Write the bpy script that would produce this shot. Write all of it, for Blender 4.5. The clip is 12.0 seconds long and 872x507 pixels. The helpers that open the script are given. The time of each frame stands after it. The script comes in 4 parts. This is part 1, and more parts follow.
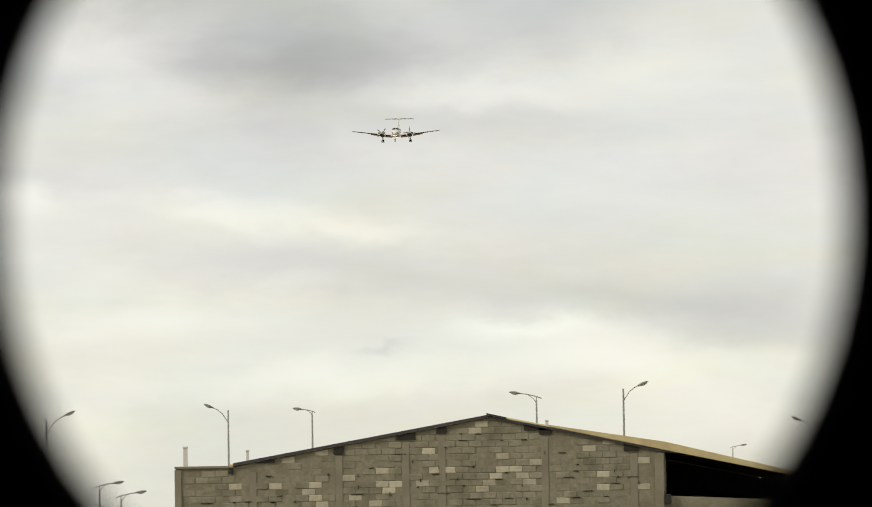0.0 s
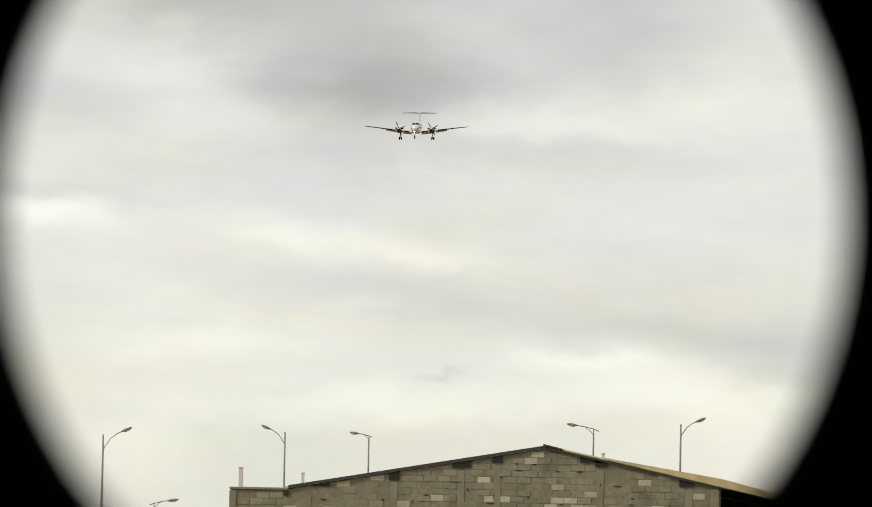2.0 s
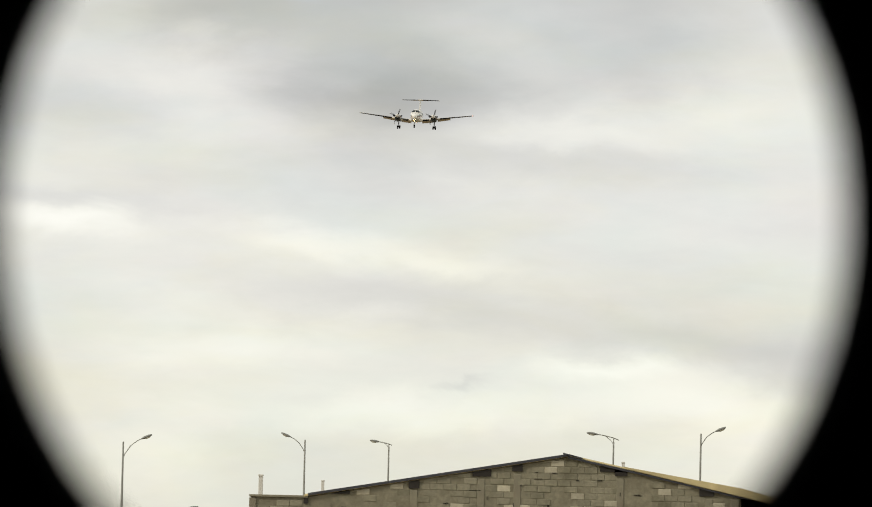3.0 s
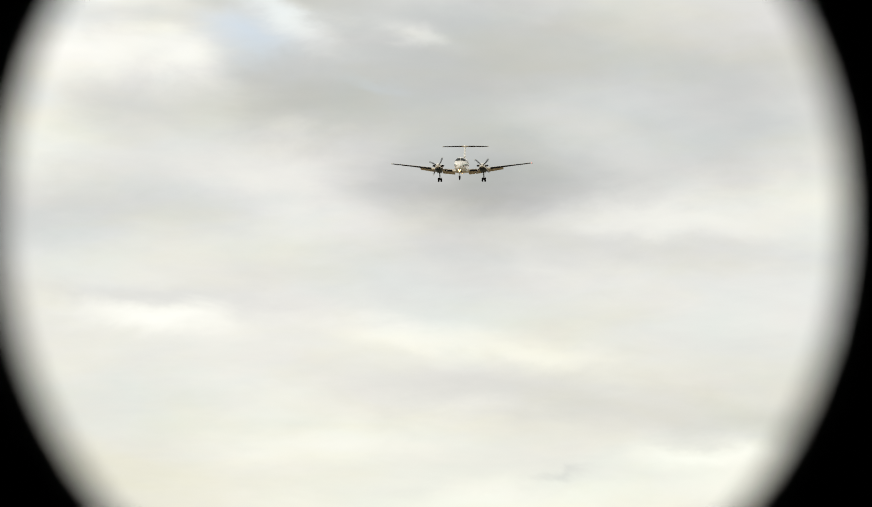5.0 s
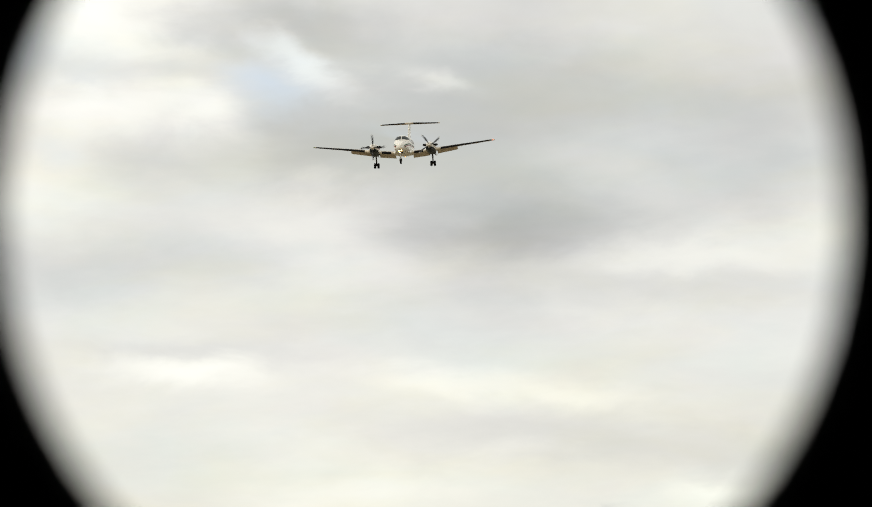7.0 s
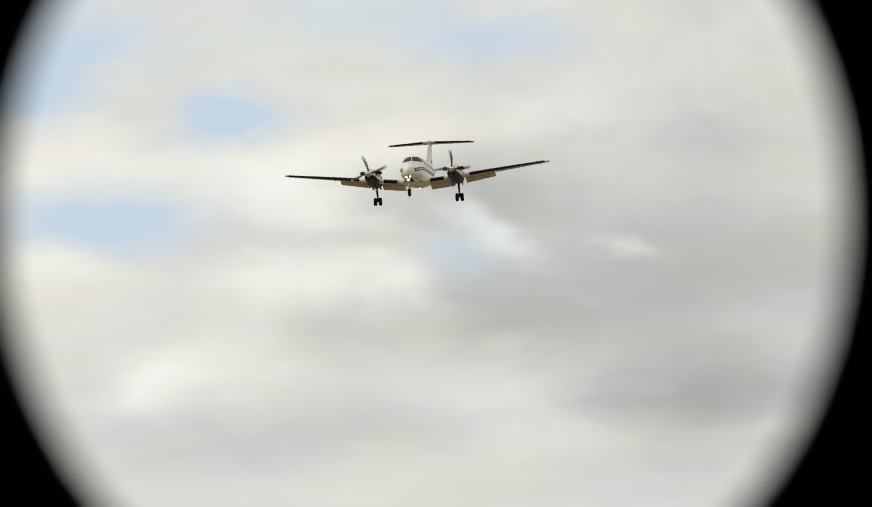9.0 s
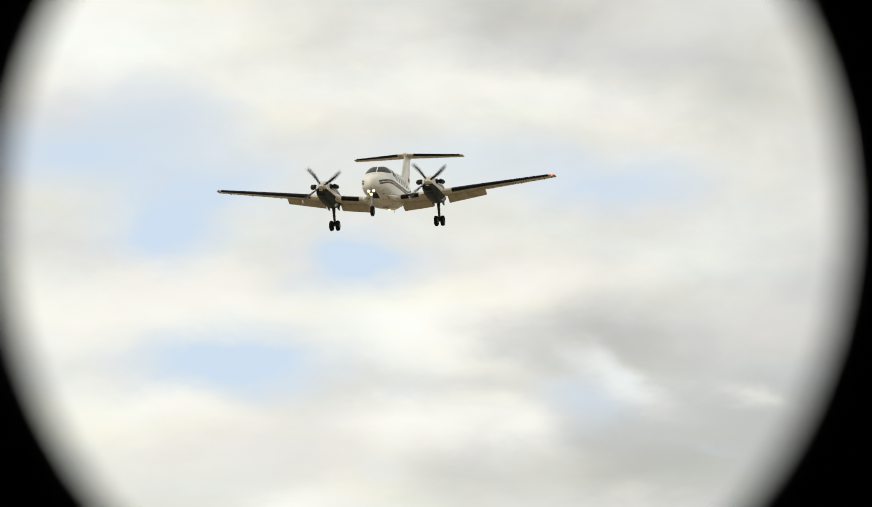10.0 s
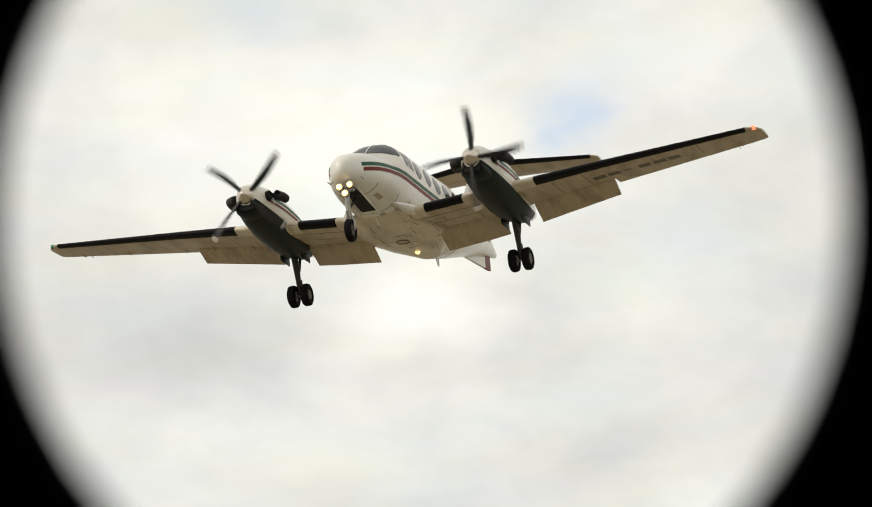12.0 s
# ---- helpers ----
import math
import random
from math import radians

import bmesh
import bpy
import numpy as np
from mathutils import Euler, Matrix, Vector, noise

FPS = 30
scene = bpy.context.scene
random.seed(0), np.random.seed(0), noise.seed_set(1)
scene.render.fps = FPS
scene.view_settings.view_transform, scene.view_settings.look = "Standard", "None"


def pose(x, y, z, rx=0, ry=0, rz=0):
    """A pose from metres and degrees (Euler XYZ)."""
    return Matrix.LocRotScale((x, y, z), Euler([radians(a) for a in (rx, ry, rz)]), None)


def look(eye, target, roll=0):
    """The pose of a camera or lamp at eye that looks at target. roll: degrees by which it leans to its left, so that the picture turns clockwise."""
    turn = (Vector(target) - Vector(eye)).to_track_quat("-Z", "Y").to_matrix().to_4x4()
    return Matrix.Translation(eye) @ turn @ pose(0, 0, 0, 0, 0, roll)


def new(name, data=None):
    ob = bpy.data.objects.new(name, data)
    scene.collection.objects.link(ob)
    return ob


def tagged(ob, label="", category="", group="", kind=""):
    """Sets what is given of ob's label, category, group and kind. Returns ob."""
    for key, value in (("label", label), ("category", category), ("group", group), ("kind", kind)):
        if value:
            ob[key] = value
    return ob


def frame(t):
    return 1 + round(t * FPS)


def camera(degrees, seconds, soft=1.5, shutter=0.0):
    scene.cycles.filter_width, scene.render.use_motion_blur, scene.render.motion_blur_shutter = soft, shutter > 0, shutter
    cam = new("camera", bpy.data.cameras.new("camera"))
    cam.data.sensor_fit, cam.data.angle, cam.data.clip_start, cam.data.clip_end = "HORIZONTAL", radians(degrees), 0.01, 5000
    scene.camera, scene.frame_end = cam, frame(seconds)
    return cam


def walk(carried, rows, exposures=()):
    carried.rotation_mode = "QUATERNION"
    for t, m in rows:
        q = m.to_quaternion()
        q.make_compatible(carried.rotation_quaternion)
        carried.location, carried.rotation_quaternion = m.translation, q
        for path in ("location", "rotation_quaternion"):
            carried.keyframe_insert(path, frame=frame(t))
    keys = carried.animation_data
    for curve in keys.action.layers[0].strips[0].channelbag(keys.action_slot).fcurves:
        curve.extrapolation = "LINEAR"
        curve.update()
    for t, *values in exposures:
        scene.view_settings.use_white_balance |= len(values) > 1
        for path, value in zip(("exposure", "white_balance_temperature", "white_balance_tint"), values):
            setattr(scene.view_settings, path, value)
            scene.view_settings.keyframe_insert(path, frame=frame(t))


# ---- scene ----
EYE = (0.0, 0.0, 2.2)
CAMERA_TURNS = [
    (0, 93.365, 0.933, 1.708),
    (0.5, 93.602, -0.5, 2.343),
    (1, 93.37, -0.439, 2.103),
    (1.5, 93.647, -0.577, 2.211),
    (2, 93.725, -1.111, 2.392),
    (2.5, 93.758, -1.499, 2.575),
    (3, 93.827, -1.334, 2.644),
    (3.5, 94.772, -2.000, 3.032),
    (3.7, 94.886, -1.799, 3.207),
    (5.3, 95.036, -0.02, 3.999),
    (5.5, 95.177, -0.502, 3.935),
    (6, 95.338, -0.297, 4.073),
    (6.5, 95.457, 0.704, 4.32),
    (7, 95.584, 1.914, 4.539),
    (7.2, 95.792, 2.351, 4.798),
    (8.8, 97.552, 2.215, 6.62),
    (9, 97.829, 2.088, 7.015),
    (9.5, 98.686, 1.992, 7.74),
    (10, 99.742, 0.96, 8.511),
    (10.5, 101.265, 0.117, 10.045),
    (11, 103.124, -0.08, 11.997),
    (11.5, 105.55, 2.038, 15.403),
    (12, 108.631, 2.949, 21.042),
]
cam = camera(11.2, 12.0, soft=1.0, shutter=0.14)
cam.data.dof.use_dof = True
cam.data.dof.focus_distance = 190.0
cam.data.dof.aperture_fstop = 126.0
walk(cam, [(t, pose(*EYE, rx, ry, rz)) for t, rx, ry, rz in CAMERA_TURNS], exposures=[(0, 0.0), (3.5, 0.04), (6.5, 0.10), (7.2, 0.08), (8.8, -0.12), (9.2, -0.10), (10, 0.03), (11, -0.03), (11.5, -0.09), (12, 0.05)])

AIRCRAFT_ROWS = [
    (0, -30.77, 821.646, 73.24, 4.88, 0.36, -2.31),
    (0.5, -33.607, 786.972, 70.949, 5.01, -0.86, -1.75),
    (1, -31.774, 755.504, 69.699, 4.54, -0.25, -2.03),
    (1.5, -32.558, 728.185, 69.05, 4.58, 0.47, -1.95),
    (2, -33.564, 697.495, 67.485, 4.48, -0.3, -1.88),
    (2.5, -34.436, 673.422, 66.299, 4.29, -0.17, -1.75),
    (3, -33.723, 636.308, 64.632, 4.09, 0.74, -1.71),
    (3.5, -35.084, 609.859, 64.475, 4.58, -1.90, -1.53),
    (3.7, -34.531, 598.754, 63.522, 4.59, -0.61, -1.27),
    (5.3, -33, 497.087, 56.64, 4.09, -0, -0.23),
    (5.5, -33, 486.827, 56, 4.11, -0, -0.32),
    (6, -33, 460.418, 54.4, 3.9, -0, -0.42),
    (6.5, -33, 427.204, 52.8, 3.61, -0, -0.54),
    (7, -33, 398.309, 51.2, 3.29, -0, -0.76),
    (7.2, -33, 382.582, 50.56, 3.31, -0, -0.71),
    (8.8, -33, 287.829, 45.44, 3.31, 0, -1.44),
    (9, -33, 269.874, 44.8, 3.07, 0, -1.41),
    (9.5, -33, 240.772, 43.2, 2.57, -0, -1.51),
    (10, -33, 207.141, 41.6, 2.45, -0, -1.35),
    (10.5, -33, 175.59, 40, 2.78, 0, -0.57),
    (11, -33, 148.349, 38.4, 3.02, -0.3, 0.59),
    (11.5, -32.5, 114.6, 36.27, 2.23, -0.58, 1.66),
    (12, -32.3, 85.4, 34.5, 2.44, -0.38, 2.1),
]
# turn of the four-bladed propellers, degrees, modulo a quarter turn
PROP_STARBOARD = [(0, 50), (0.5, 30), (1, 10), (1.5, 0), (2, 25), (2.5, 53), (3, 70), (3.5, 85), (4.5, 110), (5.5, 105), (6, 115), (6.5, 128),
                  (7, 93), (8, 100), (9, 110), (9.5, 95), (10, 127), (10.5, 98), (11, 98), (11.5, 110), (12, 138)]
PROP_PORT = [(0, 0), (0.5, 10), (1, 5), (1.5, 0), (2, 30), (2.5, 55), (3, 70), (3.5, 90), (4.5, 92), (5.5, 95), (6, 115), (6.5, 145),
             (7, 125), (8, 105), (9, 93), (9.5, 87), (10, 130), (10.5, 104), (11, 112), (11.5, 140), (12, 184)]


# ---- sky and light ----
def node(tree, kind, **inputs):
    n = tree.nodes.new(kind)
    for key, value in inputs.items():
        n.inputs[key].default_value = value
    return n


def calc(tree, op, a, b=None, c=None, clamp=False):
    n = tree.nodes.new("ShaderNodeMath")
    n.operation, n.use_clamp = op, clamp
    for i, v in enumerate((a, b, c)):
        if v is None:
            continue
        if isinstance(v, (int, float)):
            n.inputs[i].default_value = v
        else:
            tree.links.new(v, n.inputs[i])
    return n.outputs[0]


def blend(tree, fac, a, b, how="MIX"):
    n = tree.nodes.new("ShaderNodeMix")
    n.data_type, n.blend_type = "RGBA", how
    for sock, v in ((n.inputs[0], fac), (n.inputs[6], a), (n.inputs[7], b)):
        if isinstance(v, (int, float)):
            sock.default_value = v
        elif isinstance(v, tuple):
            sock.default_value = (*v, 1)
        else:
            tree.links.new(v, sock)
    return n.outputs[2]


SUN_AZ, SUN_EL = -120, 28
# cloud features: azimuth, elevation, half width, half height in degrees, tilt, amount
CLOUD_BASE = 0.66
CLOUD_RAMP = [(0.0, (0.42, 0.43, 0.415)), (0.35, (0.575, 0.58, 0.565)), (0.6, (0.74, 0.738, 0.705)), (0.8, (0.895, 0.89, 0.825)), (1.0, (1.0, 0.995, 0.93))]
CLOUD_LIGHT_A = [
    (-3.72, 1.08, 3.15, 0.48, 0, -0.018),
    (-6.22, 1.26, 0.95, 0.64, 0, 0.099),
    (1.65, 1.27, 1.58, 0.4, 0, 0.086),
    (-3, 1.78, 2.36, 0.28, 0, 0.19),
    (0.95, 1.93, 1.97, 0.32, -3, 0.198),
    (-2.43, 2.15, 0.27, 0.06, 0, -0.123),
    (-0.41, 2.33, 1.26, 0.16, 0, 0.219),
    (-5.13, 2.53, 1.73, 0.36, 0, 0.162),
    (2.03, 2.55, 1.58, 0.48, -8, -0.172),
    (-0.83, 2.89, 2.05, 0.24, -5, -0.096),
    (-6.2, 3.11, 1.1, 0.48, 0, 0.061),
    (-3.69, 3.3, 2.05, 0.28, -3, -0.112),
    (-2.61, 3.71, 1.02, 0.2, -10, 0.15),
    (-6.44, 3.75, 1.34, 0.32, 0, 0.018),
    (-4.54, 3.99, 0.95, 0.18, -5, 0.147),
    (-7.51, 4.11, 1.18, 0.16, 0, 0.152),
]
CLOUD_LIGHT_B = [
    (-7.52, 4.19, 0.87, 0.18, 0, 0.139),
    (-0.09, 4.31, 2.36, 0.4, -2, 0.03),
    (-7.88, 4.42, 1.18, 0.14, 0, -0.095),
    (-5.46, 4.68, 1.73, 0.48, 0, -0.047),
    (-1.3, 5.09, 1.81, 0.24, -3, -0.143),
    (2.08, 5.13, 1.73, 0.96, 0, 0.012),
    (-2.22, 5.42, 2.6, 0.4, 0, 0.247),
    (-9.58, 5.46, 1.97, 0.4, 0, -0.149),
    (-7.43, 5.65, 1.18, 0.48, 0, -0.004),
    (-5.28, 5.67, 3.31, 0.4, 0, -0.192),
    (-0.6, 5.76, 2.05, 0.4, 0, 0.117),
    (-5.45, 5.82, 1.42, 0.72, 0, 0.374),
    (-3.44, 5.94, 2.05, 0.88, 0, -0.61),
    (-10.34, 6.27, 0.63, 0.36, 20, 0.335),
    (-7.81, 6.3, 0.55, 0.2, -15, -0.008),
    (-0.25, 6.33, 0.95, 0.88, 0, -0.212),
]
CLOUD_LIGHT_C = [
    (-7.96, 6.4, 1.18, 0.32, 0, -0.028),
    (-1.13, 6.48, 3.31, 0.56, 0, 0.005),
    (-8.11, 6.55, 0.55, 0.32, 0, -0.021),
    (-9.17, 6.62, 0.71, 0.56, 0, 0.138),
    (-7.12, 6.81, 1.34, 0.48, 0, 0.069),
    (-5.93, 6.82, 1.02, 0.48, 0, -0.177),
    (-2.75, 6.86, 2.6, 0.72, 0, 0.266),
    (-7.8, 6.87, 0.71, 0.28, -10, -0.111),
    (-5.92, 7.05, 2.68, 0.64, 0, -0.179),
    (-10.97, 7.07, 1.34, 0.4, 0, 0.033),
    (0.08, 7.21, 1.73, 0.88, 0, -0.16),
    (-3.17, 7.25, 3, 0.72, 0, -0.365),
    (-8.08, 7.27, 0.87, 0.28, -15, -0.023),
    (-7.28, 7.47, 0.63, 0.32, -20, 0.33),
    (-7.65, 7.57, 0.71, 0.28, 0, -0.054),
    (-12.81, 7.62, 1.18, 0.48, 0, 0.213),
]
CLOUD_LIGHT_D = [
    (-4.2, 7.78, 0.47, 0.16, -10, 0.3),
    (-11.52, 7.8, 1.02, 0.24, -3, 0.136),
    (-8.56, 7.96, 0.87, 0.72, -10, 0.379),
    (-4.07, 7.98, 1.89, 0.64, -5, -0.185),
    (-8.34, 8.07, 1.02, 0.28, -5, -0.234),
    (-8.98, 8.07, 0.95, 0.32, 0, -0.167),
    (-6.03, 8.08, 0.87, 0.24, -27, 0.444),
    (-7.47, 8.19, 0.87, 0.22, -18, 0.143),
    (-2.69, 8.36, 2.76, 0.72, 0, -0.053),
    (-6.51, 8.49, 1.42, 0.56, 0, -0.322),
    (-5.72, 8.58, 1.26, 0.48, 10, -0.042),
    (-10.64, 8.95, 2.36, 0.48, 0, 0.095),
    (-12.59, 9.04, 1.18, 0.56, 0, 0.126),
    (-7.66, 9.05, 1.73, 0.4, 8, 0.129),
    (-7.88, 9.13, 1.81, 0.4, 15, 0.069),
    (-3.3, 9.16, 1.58, 0.48, 0, -0.208),
]
CLOUD_LIGHT_E = [
    (-14.26, 9.21, 1.02, 0.64, 0, 0.183),
    (-4.02, 9.3, 0.71, 0.2, -5, 0.039),
    (-4.61, 9.49, 1.34, 0.48, 0, 0.093),
    (-11.41, 9.51, 0.95, 0.48, 0, 0.084),
    (-5.44, 9.9, 0.55, 0.24, 0, -0.064),
    (-16.25, 10.27, 1.02, 0.48, 0, 0.189),
    (-8.81, 10.52, 0.87, 0.48, 0, 0.002),
    (-3.6, 10.53, 1.42, 0.48, 0, -0.016),
    (-8.25, 10.71, 1.1, 0.4, 0, 0.063),
    (-5.65, 11.37, 1.02, 0.32, -15, 0.117),
    (-9.66, 11.67, 2.05, 0.56, 0, 0.104),
    (-10.07, 11.8, 1.34, 0.4, 0, 0.111),
    (-7.34, 11.86, 1.34, 0.4, 0, 0.159),
    (-4.31, 12.05, 1.18, 0.72, 0, -0.204),
    (-13.36, 12.37, 2.05, 0.48, 0, 0.166),
    (-6.93, 12.55, 1.34, 0.56, -20, -0.142),
]
CLOUD_LIGHT_F = [
    (-11.84, 12.61, 1.18, 0.4, 0, 0.088),
    (-14.08, 13.05, 2.76, 0.64, 0, 0.114),
    (-13.35, 13.08, 1.89, 0.88, 0, 0.122),
    (-7.33, 13.22, 1.97, 0.96, 0, -0.196),
    (-8.59, 13.29, 1.58, 1.04, 0, 0.015),
    (-15.22, 13.86, 1.42, 0.56, 0, 0.031),
    (-17.73, 13.95, 2.21, 0.72, 0, 0.255),
    (-10.64, 14.1, 1.02, 0.4, 0, 0.016),
    (-13.29, 14.3, 1.58, 0.48, 0, -0.037),
    (-11.68, 14.67, 1.26, 0.48, 0, -0.176),
    (-16.56, 14.98, 0.71, 0.64, 0, 0.139),
    (-14.13, 15.45, 1.42, 0.48, 0, -0.053),
    (-11.16, 15.96, 1.26, 0.48, 0, 0),
    (-18.2, 16.03, 1.58, 0.4, 0, -0.11),
    (-20.81, 16.18, 3.15, 0.64, 0, 0.106),
    (-10.9, 17.2, 1.34, 1.2, 0, -0.015),
]
CLOUD_LIGHT_G = [
    (-19.25, 17.31, 1.89, 0.4, 0, -0.087),
    (-14.26, 17.5, 2.36, 0.8, 0, -0.121),
    (-23.52, 17.58, 1.58, 0.64, 0, -0.126),
    (-16.6, 17.65, 1.34, 0.96, 0, 0.103),
    (-19.73, 17.84, 0.71, 0.72, 0, 0.087),
    (-20.57, 17.89, 0.95, 0.56, 25, 0.365),
    (-20.98, 20.13, 2.6, 1.2, 0, 0.337),
    (-24.02, 20.6, 1.02, 0.96, 0, 0.121),
    (-16.33, 21, 1.42, 0.72, 0, 0.137),
]
CLOUD_LIGHT = CLOUD_LIGHT_A + CLOUD_LIGHT_B + CLOUD_LIGHT_C + CLOUD_LIGHT_D + CLOUD_LIGHT_E + CLOUD_LIGHT_F + CLOUD_LIGHT_G
CLOUD_GAPS_A = [
    (-9.1, 7.02, 0.71, 0.28, 0, 0.297),
    (-4.76, 7.22, 0.44, 0.14, -15, 0.255),
    (-7.65, 7.57, 0.53, 0.23, 0, 0.128),
    (-6.53, 7.67, 0.79, 0.26, -20, 0.425),
    (-6.39, 7.84, 0.66, 0.18, -18, 0.425),
    (-6.03, 8.08, 0.88, 0.24, -27, 0.357),
    (-8.63, 8.11, 0.53, 0.46, 0, 0.187),
    (-11.21, 8.16, 1.06, 0.28, 0, 0.425),
    (-11.08, 8.32, 1.32, 0.42, -3, 0.595),
    (-11, 8.43, 1.32, 0.35, -2, 0.722),
    (-9.4, 9.59, 1.15, 0.32, 0, 0.51),
    (-9.3, 9.71, 0.79, 0.32, -5, 0.637),
    (-9.47, 9.73, 0.62, 0.42, 0, 0.51),
    (-11.87, 9.95, 0.79, 0.37, 8, 0.722),
    (-11.93, 10.25, 0.88, 0.55, 0, 0.722),
    (-6.32, 10.46, 1.15, 0.37, 5, 0.425),
]
CLOUD_GAPS_B = [
    (-5.78, 10.55, 1.24, 0.32, 5, 0.383),
    (-10.94, 10.57, 0.97, 0.37, 10, 0.51),
    (-6.63, 10.85, 1.59, 0.37, -3, 0.468),
    (-8.25, 10.93, 1.32, 0.46, 0, 0.297),
    (-13.26, 11.08, 1.68, 0.42, 0, 0.51),
    (-12.99, 11.16, 2.38, 0.6, -5, 0.595),
    (-11.85, 11.68, 1.32, 0.46, -10, 0.468),
    (-9.53, 13.88, 0.53, 0.23, -30, 0.297),
    (-9.98, 13.88, 0.44, 0.28, -30, 0.255),
    (-11.41, 14.79, 1.15, 0.55, 0, 0.297),
    (-10.41, 15.81, 0.79, 0.37, 0, 0.297),
    (-16.41, 18.5, 1.06, 0.37, 0, 0.297),
    (-18.07, 20.22, 0.49, 0.35, 10, 0.807),
    (-17.5, 20.8, 1.32, 0.55, 20, 0.297),
    (-22.52, 21.77, 0.79, 0.37, 0, 0.425),
]
CLOUD_GAPS = CLOUD_GAPS_A + CLOUD_GAPS_B


def build_sky():
    world = bpy.data.worlds.new("overcast_sky")
    scene.world = world
    world.use_nodes = True
    tr = world.node_tree
    tr.nodes.clear()
    out = tr.nodes.new("ShaderNodeOutputWorld")
    bg = tr.nodes.new("ShaderNodeBackground")
    tr.links.new(bg.outputs[0], out.inputs[0])
    sky = tr.nodes.new("ShaderNodeTexSky")
    sky.sky_type, sky.sun_disc = "NISHITA", False
    sky.sun_elevation, sky.sun_rotation = radians(SUN_EL), radians(SUN_AZ)
    clear = tr.nodes.new("ShaderNodeVectorMath")
    clear.operation = "SCALE"
    clear.inputs["Scale"].default_value = 0.11
    tr.links.new(sky.outputs[0], clear.inputs[0])
    co = tr.nodes.new("ShaderNodeTexCoord")
    sep = tr.nodes.new("ShaderNodeSeparateXYZ")
    tr.links.new(co.outputs["Generated"], sep.inputs[0])
    deg = 180 / math.pi
    az = calc(tr, "MULTIPLY", calc(tr, "ARCTAN2", sep.outputs[0], sep.outputs[1]), deg)
    el = calc(tr, "MULTIPLY", calc(tr, "ARCSINE", sep.outputs[2]), deg)

    def field(sx, sy, detail, seed, rough=0.55):
        comb = tr.nodes.new("ShaderNodeCombineXYZ")
        tr.links.new(calc(tr, "DIVIDE", az, sx), comb.inputs[0])
        tr.links.new(calc(tr, "DIVIDE", el, sy), comb.inputs[1])
        comb.inputs[2].default_value = seed
        n = node(tr, "ShaderNodeTexNoise", Scale=1.0, Detail=detail, Roughness=rough, Distortion=0.3)
        tr.links.new(comb.outputs[0], n.inputs["Vector"])
        return n.outputs[0]

    # ragged edges: the cloud features are read at a wavering place
    waz = calc(tr, "ADD", az, calc(tr, "MULTIPLY", calc(tr, "SUBTRACT", field(1.6, 0.7, 5, 3.1), 0.5), 1.5))
    wel = calc(tr, "ADD", el, calc(tr, "MULTIPLY", calc(tr, "SUBTRACT", field(1.5, 0.8, 5, 7.7), 0.5), 0.8))

    def total(rows):
        """the sum of soft elliptical patches; each reads the sum so far as a flat third axis, which keeps the shader small"""
        acc = calc(tr, "MULTIPLY", waz, 0.0001)
        for a, e, ra, re, tilt, amount in rows:
            at = tr.nodes.new("ShaderNodeMapping")
            at.vector_type = "TEXTURE"
            at.inputs["Location"].default_value, at.inputs["Rotation"].default_value, at.inputs["Scale"].default_value = (a, e, 0), (0, 0, radians(tilt)), (ra, re, 10000)
            spot = tr.nodes.new("ShaderNodeCombineXYZ")
            for i, v in enumerate((waz, wel, acc)):
                tr.links.new(v, spot.inputs[i])
            tr.links.new(spot.outputs[0], at.inputs[0])
            dot = tr.nodes.new("ShaderNodeVectorMath")
            dot.operation = "DOT_PRODUCT"
            tr.links.new(at.outputs[0], dot.inputs[0])
            tr.links.new(at.outputs[0], dot.inputs[1])
            acc = calc(tr, "MULTIPLY_ADD", calc(tr, "POWER", 0.3679, dot.outputs["Value"]), amount, acc)
        return acc

    wide = calc(tr, "SUBTRACT", field(5.0, 1.3, 6, 0.4), 0.5)
    fine = calc(tr, "SUBTRACT", field(1.4, 0.45, 7, 5.2, 0.6), 0.5)
    lump = calc(tr, "SUBTRACT", field(3.2, 2.0, 6, 9.4, 0.5), 0.5)
    puff = calc(tr, "SUBTRACT", field(1.3, 0.85, 8, 13.0, 0.55), 0.5)
    # brightness of the cloud deck: low part layered, high part lumpy
    high = calc(tr, "DIVIDE", calc(tr, "SUBTRACT", el, 6.0), 4.0, clamp=True)
    lay = calc(tr, "ADD", calc(tr, "MULTIPLY", wide, 0.20), calc(tr, "MULTIPLY", fine, 0.16))
    tex = calc(tr, "ADD", calc(tr, "MULTIPLY", lay, calc(tr, "SUBTRACT", 1.0, high)), calc(tr, "MULTIPLY", calc(tr, "ADD", calc(tr, "MULTIPLY", lump, 0.22), calc(tr, "MULTIPLY", puff, 0.34)), high))
    light = calc(tr, "ADD", calc(tr, "ADD", total(CLOUD_LIGHT), tex), CLOUD_BASE)
    ramp = tr.nodes.new("ShaderNodeValToRGB")
    tr.links.new(light, ramp.inputs[0])
    cr = ramp.color_ramp
